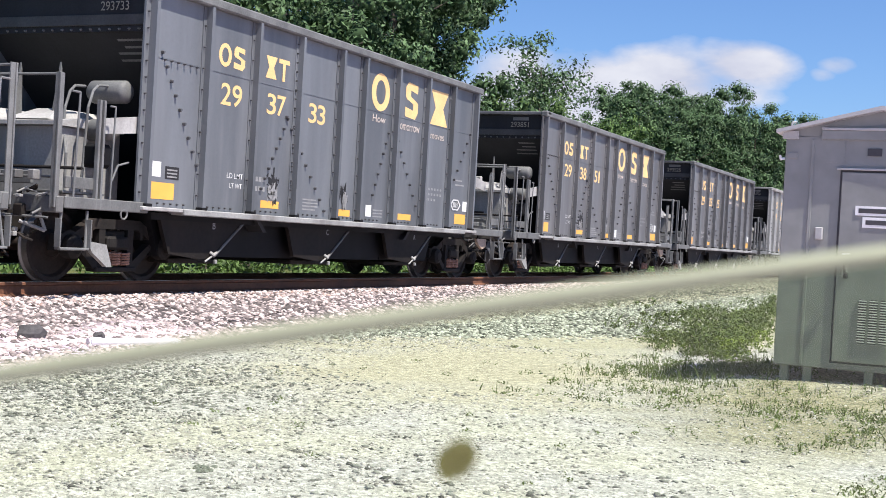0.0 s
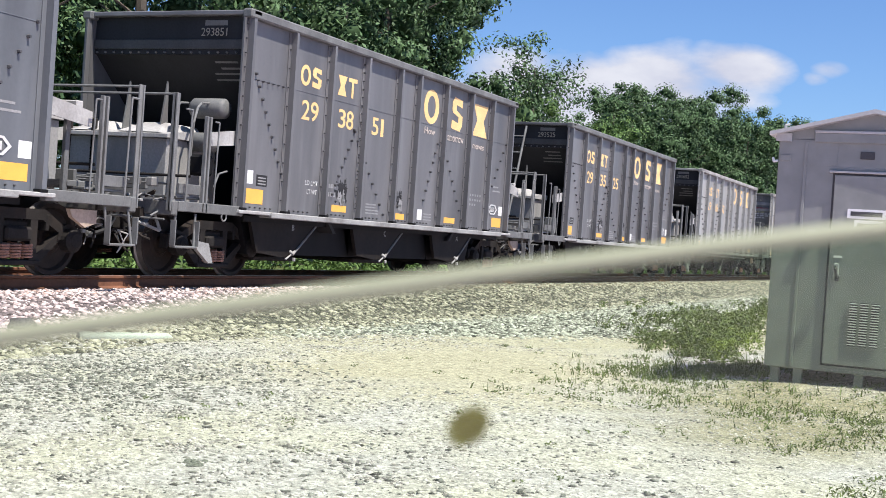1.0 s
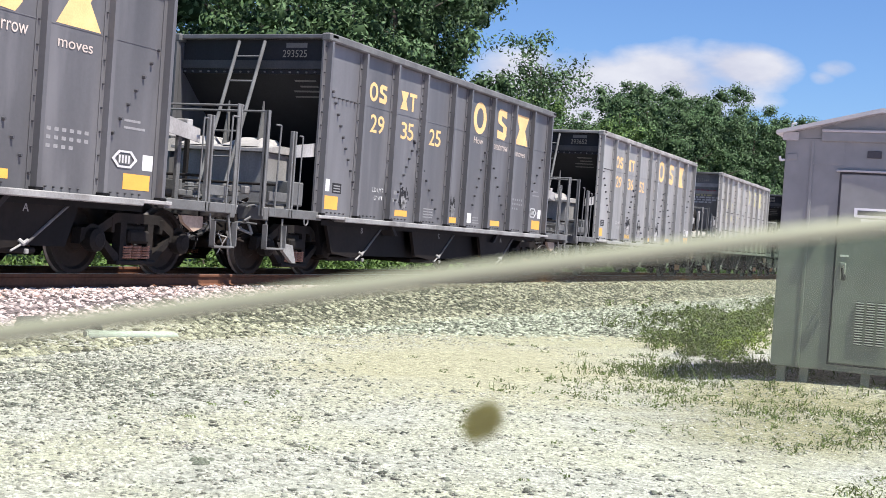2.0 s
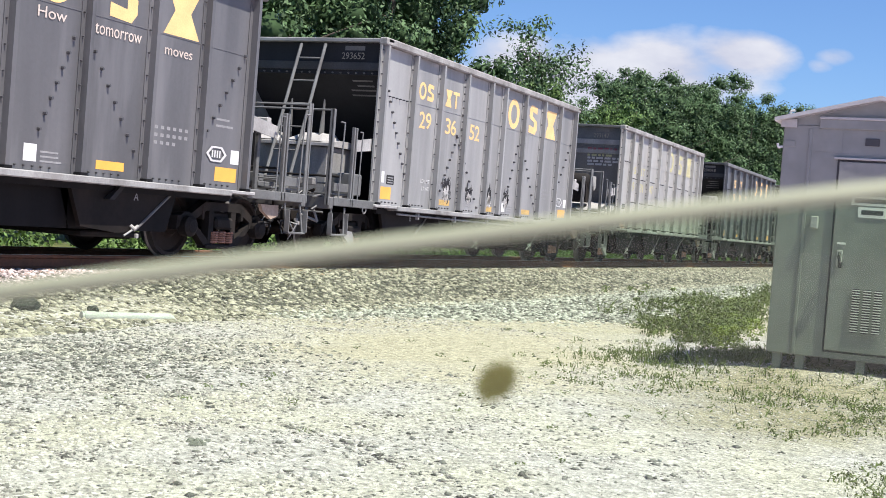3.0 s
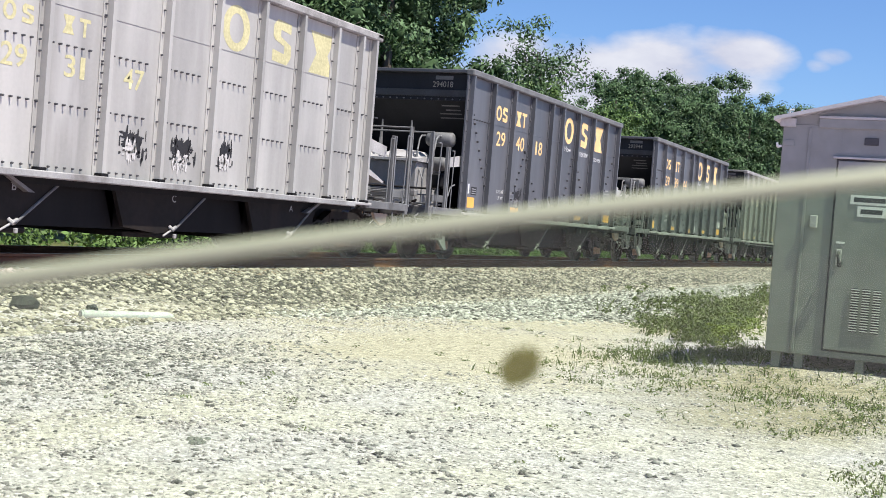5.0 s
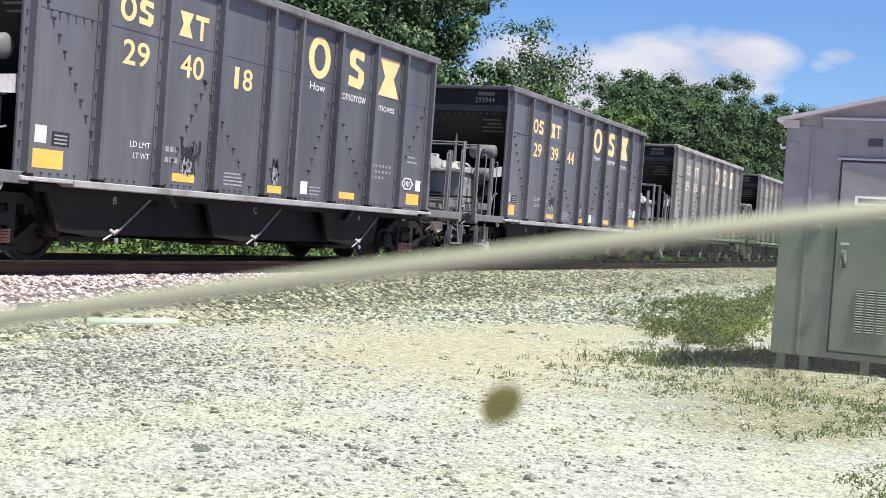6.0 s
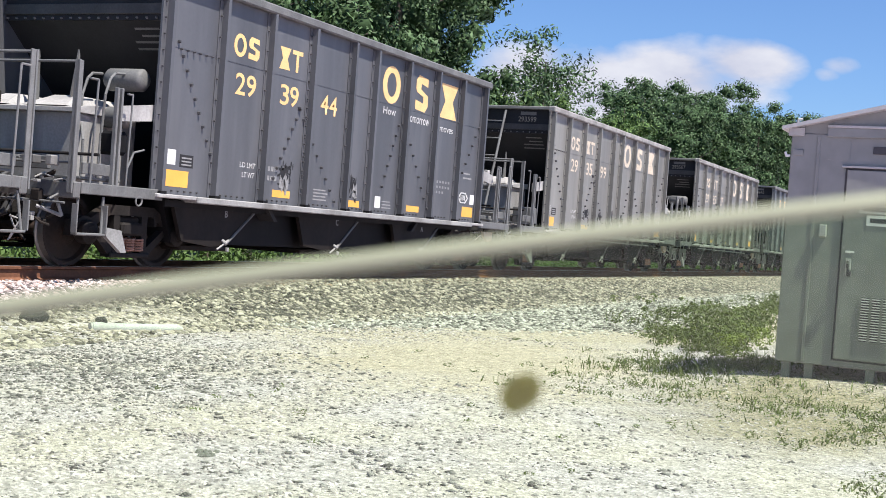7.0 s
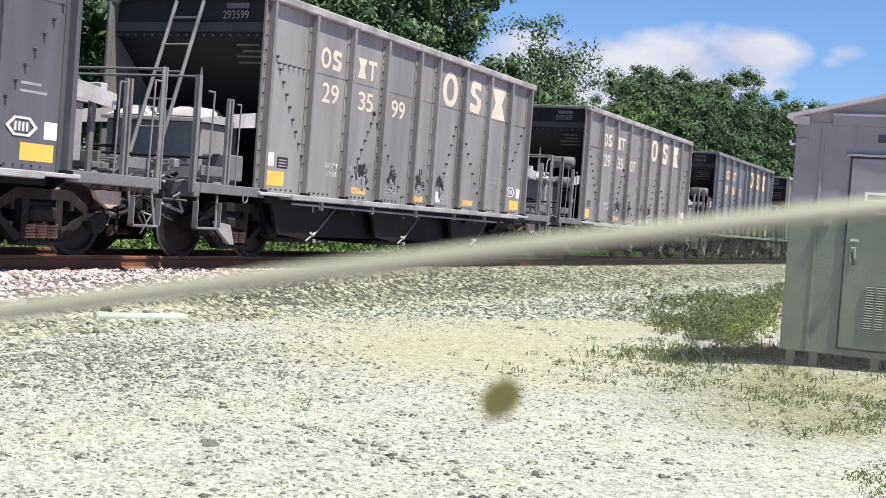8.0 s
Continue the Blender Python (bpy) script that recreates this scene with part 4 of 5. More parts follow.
        for i in range(n):
            fs.append((0, 1 + i, 1 + (i + 1) % n))
        me.from_pydata(vs, [], fs)
    else:
        vs, fs = [], []
        for o in outlines:
            base = len(vs)
            vs += [(u, 0, v) for u, v in o]
            fs.append(tuple(range(base, base + len(o))))
        me.from_pydata(vs, [], fs)
    MARKS[key] = me
    return me.copy()


WORDS = {}


def word(text, height, width=0.0):
    key = (text, height, width)
    if key not in WORDS:
        WORDS[key] = writing(text, height, width, 0.011 if len(text) == 1 else 0.004)
    return WORDS[key].copy()


def build_body(car, paint, front_style, rear_style, worn=False):
    """Sides with posts and sheets, top chord, sill, hopper bays, both ends and trucks."""
    long = SHORT if paint == "silver" else LENGTH
    posts = SILVER_POSTS if paint == "silver" else POSTS
    edges = [-0.04] + posts + [long - 0.17]
    out_y = HALF - 0.01
    for sy in (-1, 1):
        for a, b in zip(edges, edges[1:]):
            y = sy * (SHEET - 0.012)
            part("side_sheet", boxed(a, b, y - 0.012, y + 0.012, SILL + 0.02, TOP - 0.08), paint, car)
            if sy < 0:
                part("lap_seam", boxed(a + 0.08, b - 0.08, -SHEET - 0.006, -SHEET + 0.002, 2.95, 2.963), paint, car)
        for i, x in enumerate(edges):
            inner, outer = 0.075, 0.12
            if i == 0:
                inner = 0.1
            elif i == len(edges) - 1:
                outer = 0.19
            lip, rim = sy * (SHEET + 0.012), sy * (out_y if 0 < i < len(edges) - 1 else HALF)
            bm = prism(bmesh.new(), [(x - inner, sy * (SHEET - 0.02)), (x - inner, lip), (x - 0.006, lip), (x, rim), (x + 0.066, rim), (x + 0.072, lip), (x + outer, lip), (x + outer, sy * (SHEET - 0.02))], "z", SILL + 0.03, TOP - 0.12)
            part("side_post_rib" if 0 < i < len(edges) - 1 else "corner_rib", bm, paint, car)
            part("post_foot", boxed(x - 0.03, x + 0.1, min(sy * (HALF + 0.01), sy * SHEET), max(sy * (HALF + 0.01), sy * SHEET), SILL + 0.022, SILL + 0.06, 0.006), "black", car, "dark pad under the post")
        bm = boxed(-0.12, long + 0.06, min(sy * (SHEET - 0.06), sy * HALF), max(sy * (SHEET - 0.06), sy * HALF), TOP - 0.12, TOP + 0.012, 0.022)
        part("top_chord", bm, "chord_pale" if paint in ("grey", "ash", "silver") else "chord", car, "heavy steel top rim with worn dusty paint")
        part("side_sill", boxed(0.72, long - 0.55, min(sy * 1.3, sy * (HALF + 0.03)), max(sy * 1.3, sy * (HALF + 0.03)), SILL - 0.065, SILL + 0.022, 0.012), "sill", car, "pale worn side sill ledge")
        part("sill_lip", boxed(-0.12, 0.72, min(sy * 1.3, sy * (HALF + 0.01)), max(sy * 1.3, sy * (HALF + 0.01)), SILL - 0.03, SILL + 0.022, 0.01), "cap", car, "dusty sill end")
        part("sill_lip", boxed(long - 0.55, long + 0.06, min(sy * 1.3, sy * (HALF + 0.01)), max(sy * 1.3, sy * (HALF + 0.01)), SILL - 0.03, SILL + 0.022, 0.01), "cap", car, "dusty sill end")
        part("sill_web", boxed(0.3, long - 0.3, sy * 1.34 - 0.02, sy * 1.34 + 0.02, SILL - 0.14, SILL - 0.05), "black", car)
        ring = part("tie_ring", torus(0.06, 0.012), "rail_grey", car, "small grey tie ring under the sill")
        ring.location = (-0.42, sy * 1.5, SILL - 0.1)
        if sy < 0:
            bm = bmesh.new()
            for x in [0.3] + [p + 0.24 for p in posts]:
                for k in range(5):
                    bmesh.ops.create_cone(bm, cap_ends=True, segments=6, radius1=0.015, radius2=0.011, depth=0.03, matrix=pose(x + 0.14 * k, -SHEET - 0.015, SILL + 0.075, 90, 0, 0))
            part("sill_bolts", bm, "rivet", car)["kind"] = "stuff"
    # bolt lines: slanting lines where the slope sheets meet the side, and along the posts
    slant = []
    if paint != "silver":
        for (x0, z0), (x1, z1), n in (((0.24, 3.03), (1.1, 1.62), 9), ((3.36, 2.5), (2.72, 1.4), 8), ((3.33, 2.53), (4.6, 1.15), 9), ((6.72, 2.62), (6.24, 1.5), 7), ((7.1, 2.52), (8.1, 1.2), 8), ((10.3, 2.95), (9.5, 1.8), 7)):
            slant += [(x0 + (x1 - x0) * k / (n - 1), z0 + (z1 - z0) * k / (n - 1)) for k in range(n)]
        part("slant_bolts", rivets(slant, 0.025), "rivet", car)["kind"] = "stuff"
    seam = [(p - 0.042, SILL + 0.22 + 0.29 * k) for p in posts for k in range(10)]
    seam += [(posts[2] - 0.042, SILL + 0.3 + 0.14 * k) for k in range(18)]
    seam += [(e, SILL + 0.2 + 0.21 * k) for e in (-0.09, long - 0.06) for k in range(14)]
    seam += [(0.3 + 0.14 * k, 2.94) for k in range(6)]
    if worn:
        seam += [(p + 0.16 + 0.13 * k, z) for p in posts for k in range(6) for z in (2.5, 1.8)]
    part("seam_bolts", rivets(seam, 0.015), "rivet", car)["kind"] = "stuff"
    # hopper bays under the sill: brown outer slope plates with an edge bar and a latch; the bay walls set back between
    # them are black to stand in for shade
    for k, x in enumerate((1.75, 4.95, 8.2)):
        x *= long / LENGTH
        back = x + 3.225 * long / LENGTH - 1.0 if k < 2 else x + 0.95
        bay = part("hopper_bay", prism(bmesh.new(), [(x - 1.25, 0.98), (x - 1.0, 0.36), (back - 0.02, 0.36), (back - 0.02 + 0.25 * (k == 2), 0.98)], "y", -1.15, 1.15), "black", car, "hopper bay painted near-black for the shade under the car")
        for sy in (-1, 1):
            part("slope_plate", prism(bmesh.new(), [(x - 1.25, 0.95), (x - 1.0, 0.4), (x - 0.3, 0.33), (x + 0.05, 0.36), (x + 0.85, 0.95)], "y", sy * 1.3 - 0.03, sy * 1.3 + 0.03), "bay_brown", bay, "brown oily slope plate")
            part("edge_bar", rods([(x + 0.05, sy * 1.34, 0.38), (x + 0.84, sy * 1.34, 0.94)], 0.018), "frame_grey", bay, "worn edge bar")
            bm = bmesh.new()
            rod(bm, (x - 0.2, sy * 1.36, 0.3), (x - 0.03, sy * 1.36, 0.38), 0.014)
            rod(bm, (x - 0.03, sy * 1.36, 0.38), (x + 0.07, sy * 1.36, 0.43), 0.022)
            rod(bm, (x - 0.04, sy * 1.33, 0.43), (x - 0.02, sy * 1.4, 0.38), 0.026)
            box(bm, x + 0.03, x + 0.08, sy * 1.36 - 0.02, sy * 1.36 + 0.02, 0.27, 0.33, 0.008)
            part("door_latch", bm, "sill", bay, "pale worn door latch")
        part("bay_door", boxed(x - 0.7, x + 0.5, -1.1, 1.1, 0.26, 0.34, 0.02), "truck", bay)
        flat(car, "door_letter", word("BCA"[k], 0.1), "stencil", x - 0.02, 0.76, "small white door letter").location.y = -1.334
        if k < 2:
            flat(car, "stencil_bar", mark("bar", 0.2, 0.05), "stencil", x + 1.1, 0.6).location.y = -1.124
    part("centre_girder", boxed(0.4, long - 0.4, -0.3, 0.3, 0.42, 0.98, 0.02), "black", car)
    if paint in ("grey", "ash"):
        part("train_pipe", rods([(0.85, -1.5, 0.87), (long - 1.6, -1.5, 0.82)], 0.018), "sill", car, "thin pale pipe under the sill")
        for x in (1.7, 3.4, 5.1, 6.8, 8.3):
            part("pipe_clamp", boxed(x, x + 0.04, -1.53, -1.47, 0.8, 0.93), "sill", car)
    # inner floor so that the box is closed from above
    part("load_floor", boxed(0.3, long - 0.3, -SHEET + 0.03, SHEET - 0.03, 0.99, 1.05), "black", car)
    end_gear(car, True, front_style, paint, long)
    end_gear(car, False, rear_style, paint, long)
    return build_truck(car, 0.0) + build_truck(car, long)


def decals(car, number, paint, slogan, seed):
    """Number, marks, labels and patches on the side that is seen."""
    rng = random.Random(seed)
    ink = "letter_old" if paint == "silver" else "letter_pale" if number in ("293599", "293507") else "letter"
    old = paint == "silver"
    pairs = [number[0:2], number[2:4], number[4:6]]
    tall, foot, wide = (0.26, 2.14, 0.19) if old else (0.31, 2.52, 0.245)
    for txt, x in zip(pairs, (1.18, 2.2, 3.28) if old else (1.6, 2.78, 3.98)):
        for k, digit in enumerate(txt):
            flat(car, "digit", word(digit, tall, wide * 0.45 if digit == "1" else wide), ink, x + wide * 1.12 * k + (0.06 if digit == "1" else 0), foot, "pale yellow painted digit")
    for kind, x, w in (("ring", 1.5, 0.31), ("steps", 1.87, 0.28), ("bow", 2.7, 0.3), ("tee", 3.05, 0.3)):
        flat(car, "owner_mark", mark(kind, w * (0.66 if old else 1), 0.22 if old else 0.33), ink, 1.17 + (x - 1.5) * 0.8 if old else x, 2.64 if old else 3.05, "pale yellow owner mark")
    for kind, x, w in (("ring", 6.02, 0.68), ("steps", 7.33, 0.52), ("bow", 8.4, 0.78)):
        flat(car, "large_mark", mark(kind, w, 0.66), ink, x - 0.7 * old, 2.97, "large yellow owner mark")
    if slogan:
        for txt, x, w, z, h in (("How", 6.1, 0.48, 2.77, 0.13), ("tomorrow", 7.08, 0.88, 2.74, 0.13), ("moves", 8.45, 0.6, 2.7, 0.09)):
            flat(car, "slogan", word(txt, h, w), "slogan_white" if seed in (6, 7) else "slogan", x, z, "small slogan lettering", 0.008)
    if old:
        flat(car, "faded_panel", mark("bar", 0.6, 0.31), "peach", 0.23, 1.01, "faded peach-coloured reflective panel")
        flat(car, "data_plate", mark("bar", 0.26, 0.15), "blotch", 0.5, 1.57, "dark data plate", 0.002)
        flat(car, "data_plate", mark("bar", 0.2, 0.09), "frame_grey", 0.53, 1.6, "", 0.005)
    else:
        for x, z, w, h in ((0.13, 1.12, 0.52, 0.22), (9.77, 1.12, 0.53, 0.2)):
            flat(car, "yellow_panel", mark("bar", w, h), "yellow", x, z, "bright yellow reflective panel")
        for x, w, z in ((2.75, 0.5, 1.12), (5.02, 0.46, 1.09), (7.27, 0.53, 1.11)):
            flat(car, "yellow_strip", mark("bar", w, 0.11), "yellow_old" if paint in ("grey", "ash") else "yellow", x, z, "yellow reflective strip")
        flat(car, "white_plate", mark("bar", 0.19, 0.2), "white", 0.16, 1.41, "white paper label")
        flat(car, "white_plate", mark("bar", 0.21, 0.2), "white", 6.03, 1.12, "white paper label")
        flat(car, "white_plate", mark("bar", 0.21, 0.2), "white", 10.13, 1.38, "white paper label")
        flat(car, "data_plate", mark("bar", 0.3, 0.17), "blotch", 0.44, 1.39, "dark data plate", 0.002)
        for k in range(3):
            flat(car, "stencil_bar", mark("bar", 0.22, 0.02), "stencil", 0.48, 1.415 + 0.045 * k, "", 0.005)
        flat(car, "tag_frame", mark("frame", 0.5, 0.25), "slogan_white", 9.52, 1.37, "pale tag bracket outline", 0.012)
        flat(car, "tag_plate", mark("bar", 0.26, 0.12), "frame_grey", 9.64, 1.435, "", 0.006)
        for k in range(4):
            flat(car, "tag_bar", mark("bar", 0.03, 0.1), "slogan_white", 9.66 + 0.06 * k, 1.445, "", 0.009)
        for txt, x, z in (("LD LMT", 1.85, 1.5), ("LT WT", 1.92, 1.36)):
            flat(car, "load_stencil", word(txt, 0.075, 0.4 if len(txt) > 5 else 0.32), "slogan_white", x, z, "small white load stencil")
        for z in (1.5, 1.36):
            for k in range(3):
                flat(car, "stencil_bar", mark("bar", 0.075, 0.07), "stencil", 2.57 + 0.1 * k, z, "small faded stencil figure")
        for k in range(4):
            flat(car, "stencil_bar", mark("bar", 0.5 * rng.uniform(0.75, 1.0), 0.022), "stencil", 3.94, 1.14 + 0.052 * k, "small faded stencil line")
        for k in range(3):
            flat(car, "stencil_bar", mark("bar", 0.4 * rng.uniform(0.75, 1.0), 0.022), "stencil", 6.3, 1.12 + 0.055 * k, "small faded stencil line")
        for row, n in ((0, 4), (1, 6), (2, 6)):
            for k in range(n):
                flat(car, "stencil_bar", mark("bar", 0.07, 0.045), "stencil", 8.36 + 0.13 * k, 1.52 + 0.1 * row, "small faded stencil figure")
        for k in range(2):
            flat(car, "stencil_bar", mark("bar", 0.42 - 0.1 * k, 0.03), "stencil", 9.72, 1.88 + 0.09 * k, "small faded stencil line")
    # scraped patches painted over in black, with pale flakes
    if old:
        patches = ((3.2, 1.25, 0.7, 0.44), (4.25, 1.2, 0.76, 0.52), (5.35, 1.28, 0.5, 0.44))
    elif paint in ("grey", "ash"):
        patches = ((2.78, 1.22, 0.62, 0.52), (3.95, 1.22, 0.45, 0.42), (5.05, 1.22, 0.44, 0.46), (6.0, 1.2, 0.46, 0.44))
    else:
        patches = ((2.8, 1.24, 0.55, 0.48), (5.08, 1.24, 0.34, 0.4))
    for k, (x, z, w, h) in enumerate(patches):
        if k == 0 or (old and k < 3):
            flat(car, "repaint_patch", mark("blotch", w * 0.62 * rng.uniform(0.85, 1.1), h * 0.7 * rng.uniform(0.85, 1.1)), "blotch", x + 0.08, z + 0.08, "ragged black repaint patch", 0.002)
        flat(car, "scraped_paint", mark("scuff", round(w * rng.uniform(0.9, 1.1), 3), h), "blotch", x, z, "scraped black paint", 0.004)
        flat(car, "bare_flake", mark("scuff", round(w * 0.5, 3), round(h * rng.uniform(0.3, 0.5), 3)), "flake" if paint in ("grey", "silver") else "stencil", x + 0.12, z + 0.02, "pale flaked paint", 0.008)
    # number on the dark end plate
    ob = flat(car, "end_number", word(number, 0.12, 0.46), "end_number", 0, 0, "faded number on the end plate")
    ob.matrix_basis = pose(0.024, -0.58, 3.55, 0, 0, -90)
    ob2 = flat(car, "end_mark", mark("bar", 0.4, 0.08), "end_stencil", 0, 0, "faded owner mark on the end plate")
    ob2.matrix_basis = pose(0.054, -0.62, 3.71, 0, 0, -90)
    if old:
        for k, z in enumerate((3.2, 3.1, 3.02, 2.94, 2.85, 2.76)):
            at, end = -0.42, -1.32 + 0.1 * (k % 3)
            while at > end:
                w = rng.uniform(0.06, 0.2)
                ob = flat(car, "warning_bar", mark("bar", round(w, 2), 0.06), "red" if k == 0 else "stencil_yellow" if k < 3 else "flake", 0, 0, "faded warning stencil word")
                ob.matrix_basis = pose(0.028 + (3.3 - z) * 0.175, at, z, -9.7, 0, -90)
                at -= w + 0.045


CARS = [
    ("293600", "slate", "tank", False), ("293733", "slate", "tank", True), ("293851", "iron", "tank", True), ("293525", "iron", "ladder", True),
    ("293652", "grey", "ladder", False), ("293147", "silver", "tank", False), ("294018", "slate_dark", "tank", True), ("293944", "slate_dark", "tank", True),
    ("293599", "ash", "ladder", False), ("293507", "ash", "tank", False), ("293610", "slate", "tank", False), ("293488", "ash", "ladder", False), ("293702", "slate", "tank", False)]
COLOUR_WORDS = {"slate_dark": "very dark slate-grey", "slate": "dark slate-blue", "iron": "dark iron-grey", "grey": "faded light grey", "ash": "weathered ash-grey", "silver": "weathered silver-grey"}
TRAIN, WHEELS = [], []


def build_train():
    masters = {}
    for i, (number, paint, style, slogan) in enumerate(CARS):
        key = (paint, style)
        if key not in masters:
            car = thing("hopper_car", "", "freight car", "hopper cars of the train")
            build_body(car, paint, style, "plain", paint == "silver")
            masters[key] = car
            fresh = car
        else:
            plain = masters[key]
            fresh = None
        if fresh is None:
            fresh = copy_thing(plain, pose(0, 0, 0))
            for o in list(fresh.children_recursive):
                if o.get("decal"):
                    bpy.data.objects.remove(o)
        before = set(fresh.children)
        decals(fresh, number, paint, slogan, i)
        for o in set(fresh.children) - before:
            o["decal"] = 1
        tagged(fresh, f"{COLOUR_WORDS[paint]} open-top steel hopper car with yellow lettering", "freight car", "hopper cars of the train")
        TRAIN.append(fresh)
        WHEELS.append([o for o in fresh.children_recursive if o.name.split(".")[0] == "wheelset"])


build_train()
for car in TRAIN:
    for o in car.children_recursive:
        if "decal" in o:
            del o["decal"]


# ---- signal cabinet ----
def build_cabinet():
    x, y1, y0, z0, z1 = 12.55, 2.12, 0.34, 0.28, 2.52
    depth = 1.9
    cab = thing("signal_cabinet", "pale grey metal railway equipment cabinet with gabled roof", "equipment cabinet")
    part("body", boxed(x, x + depth, y0, y1, z0, z1, 0.008), "cabinet", cab)
    mid = (y0 + y1) / 2
    roof = part("roof", prism(bmesh.new(), [(y0 - 0.08, z1 + 0.02), (mid, z1 + 0.25), (y1 + 0.08, z1 + 0.02), (y1 + 0.08, z1 + 0.055), (mid, z1 + 0.29), (y0 - 0.08, z1 + 0.055)], "x", x - 0.12, x + depth + 0.12), "roof", cab, "low gabled pale metal roof")
    part("gable", prism(bmesh.new(), [(y0, z1), (y1, z1), (y1, z1 + 0.04), (mid, z1 + 0.25), (y0, z1 + 0.04)], "x", x + 0.005, x + depth - 0.005), "cabinet", cab)
    part("fascia", boxed(x - 0.035, x, y0 + 0.02, y1 - 0.34, z1 - 0.03, z1 + 0.06, 0.004), "cabinet", cab, "grey eave band under the gable")
    part("fascia_cap", boxed(x - 0.05, x, y0 + 0.02, y1 - 0.34, z1 + 0.06, z1 + 0.085, 0.004), "roof", cab, "bright eave strip")
    part("eave_end", boxed(x - 0.03, x, y1 - 0.12, y1 + 0.03, z1 - 0.03, z1 + 0.05, 0.004), "roof", cab)
    part("seam_strip", boxed(x - 0.004, x, 1.56, 1.85, z1 - 0.25, z1 - 0.03), "cabinet", cab)
    part("cable_clip", rods([(x + 0.02, y1 + 0.01, 2.3), (x - 0.01, y1 + 0.04, 2.29), (x - 0.01, y1 + 0.05, 2.33)], 0.012), "white", cab, "white cable clip on the cabinet edge")
    part("roof_hook", rods([(x + 0.1, y1 - 0.03, z1 + 0.05), (x + 0.1, y1 - 0.03, z1 + 0.14), (x + 0.12, y1 - 0.07, z1 + 0.15)], 0.012), "roof", roof)
    part("corner_seam", boxed(x - 0.012, x, 1.845, 1.875, z0 + 0.02, z1 - 0.03, 0.003), "cabinet", cab)
    part("door_gap", boxed(x - 0.006, x - 0.001, 0.6, 1.59, 0.34, 2.2), "cabinet_dark", cab)
    door = part("door", boxed(x - 0.03, x - 0.004, 0.62, 1.57, 0.36, 2.18, 0.006), "cabinet", cab, "pale grey steel door")
    part("awning", boxed(x - 0.045, x, 0.5, 1.62, 2.2, 2.22, 0.003), "roof", cab, "thin drip rail over the door")
    part("vent_opening", boxed(x - 0.015, x - 0.002, 1.22, 1.35, 2.34, 2.41, 0.003), "cabinet_dark", cab, "small dark vent")
    part("side_vent", boxed(x - 0.012, x - 0.002, 2.0, 2.1, 2.3, 2.36, 0.003), "cabinet", cab)
    slat = None
    for col in range(3):
        part("louvre_backing", boxed(x - 0.034, x - 0.03, 1.075 + 0.1 * col, 1.15 + 0.1 * col, 0.55, 0.97), "cabinet_dark", door)
        for k in range(17):
            m = pose(x - 0.04, 1.1125 + 0.1 * col, 0.565 + 0.0245 * k, 0, 0, 0)
            if slat is None:
                slat = part("louvre_slat", boxed(-0.012, 0.006, -0.036, 0.036, -0.0045, 0.0045), "white", door)
                slat.matrix_basis = m
            else:
                again(slat, door, m)
    part("handle_plate", boxed(x - 0.045, x - 0.03, 1.47, 1.52, 1.17, 1.33, 0.005), "roof", door)
    part("handle", rods([(x - 0.06, 1.495, 1.3), (x - 0.1, 1.495, 1.27), (x - 0.1, 1.48, 1.2)], 0.014), "cabinet_dark", door, "dark door handle")
    part("padlock", boxed(x - 0.1, x - 0.06, 1.455, 1.5, 1.16, 1.22, 0.01), "cabinet_dark", door)
    part("label_plate", boxed(x - 0.036, x - 0.03, 1.45, 1.53, 1.385, 1.405), "white", door, "small white label")
    part("junction_box", boxed(x - 0.06, x, 1.72, 1.79, 1.52, 1.64, 0.008), "roof", cab, "small pale junction box")
    for za, zb, ya, yb in ((1.77, 1.86, 1.08, 1.43), (1.655, 1.755, 1.1, 1.36)):
        sign = part("sign_plate", boxed(x - 0.037, x - 0.031, ya, yb, za, zb), "white", door, "white sign plate with a dark line")
        part("sign_bar", boxed(x - 0.039, x - 0.037, ya + 0.03, yb - 0.03, (za + zb) / 2 - 0.022, (za + zb) / 2 + 0.022), "cabinet_dark", sign)
    for px in (x + 0.08, x + depth - 0.08):
        for py in (y1 - 0.1, mid, y0 + 0.1, y1 - 0.32):
            part("leg", boxed(px - 0.04, px + 0.04, py - 0.04, py + 0.04, -0.05, z0), "cabinet", cab)


build_cabinet()


# ---- plants ----
def leaf_cards(rng, centres, radii, per, size):
    """Many small folded leaves round the clump centres: rhombic blades, turned at random."""
    n = len(centres) * per
    c = np.repeat(centres, per, 0)
    r = np.repeat(radii, per, 0)[:, None]
    d = rng.normal(size=(n, 3))
    d /= np.linalg.norm(d, axis=1)[:, None]
    p = c + d * r * (0.45 + 0.6 * rng.random((n, 1))) * np.array([1, 1, 0.8])
    face = d + 0.42 * rng.normal(size=(n, 3)) + np.array([0, 0, 0.25])
    a = np.cross(face, rng.normal(size=(n, 3)))
    a /= np.linalg.norm(a, axis=1)[:, None] + 1e-9
    b = np.cross(a, face)
    b /= np.linalg.norm(b, axis=1)[:, None] + 1e-9
    s = size * (0.6 + 0.8 * rng.random((n, 1)))
    v = np.stack([p - a * s, p + b * s * 0.45, p + a * s, p - b * s * 0.45], 1)
    f = np.arange(n * 4).reshape(n, 4)
    return v.reshape(-1, 3), f


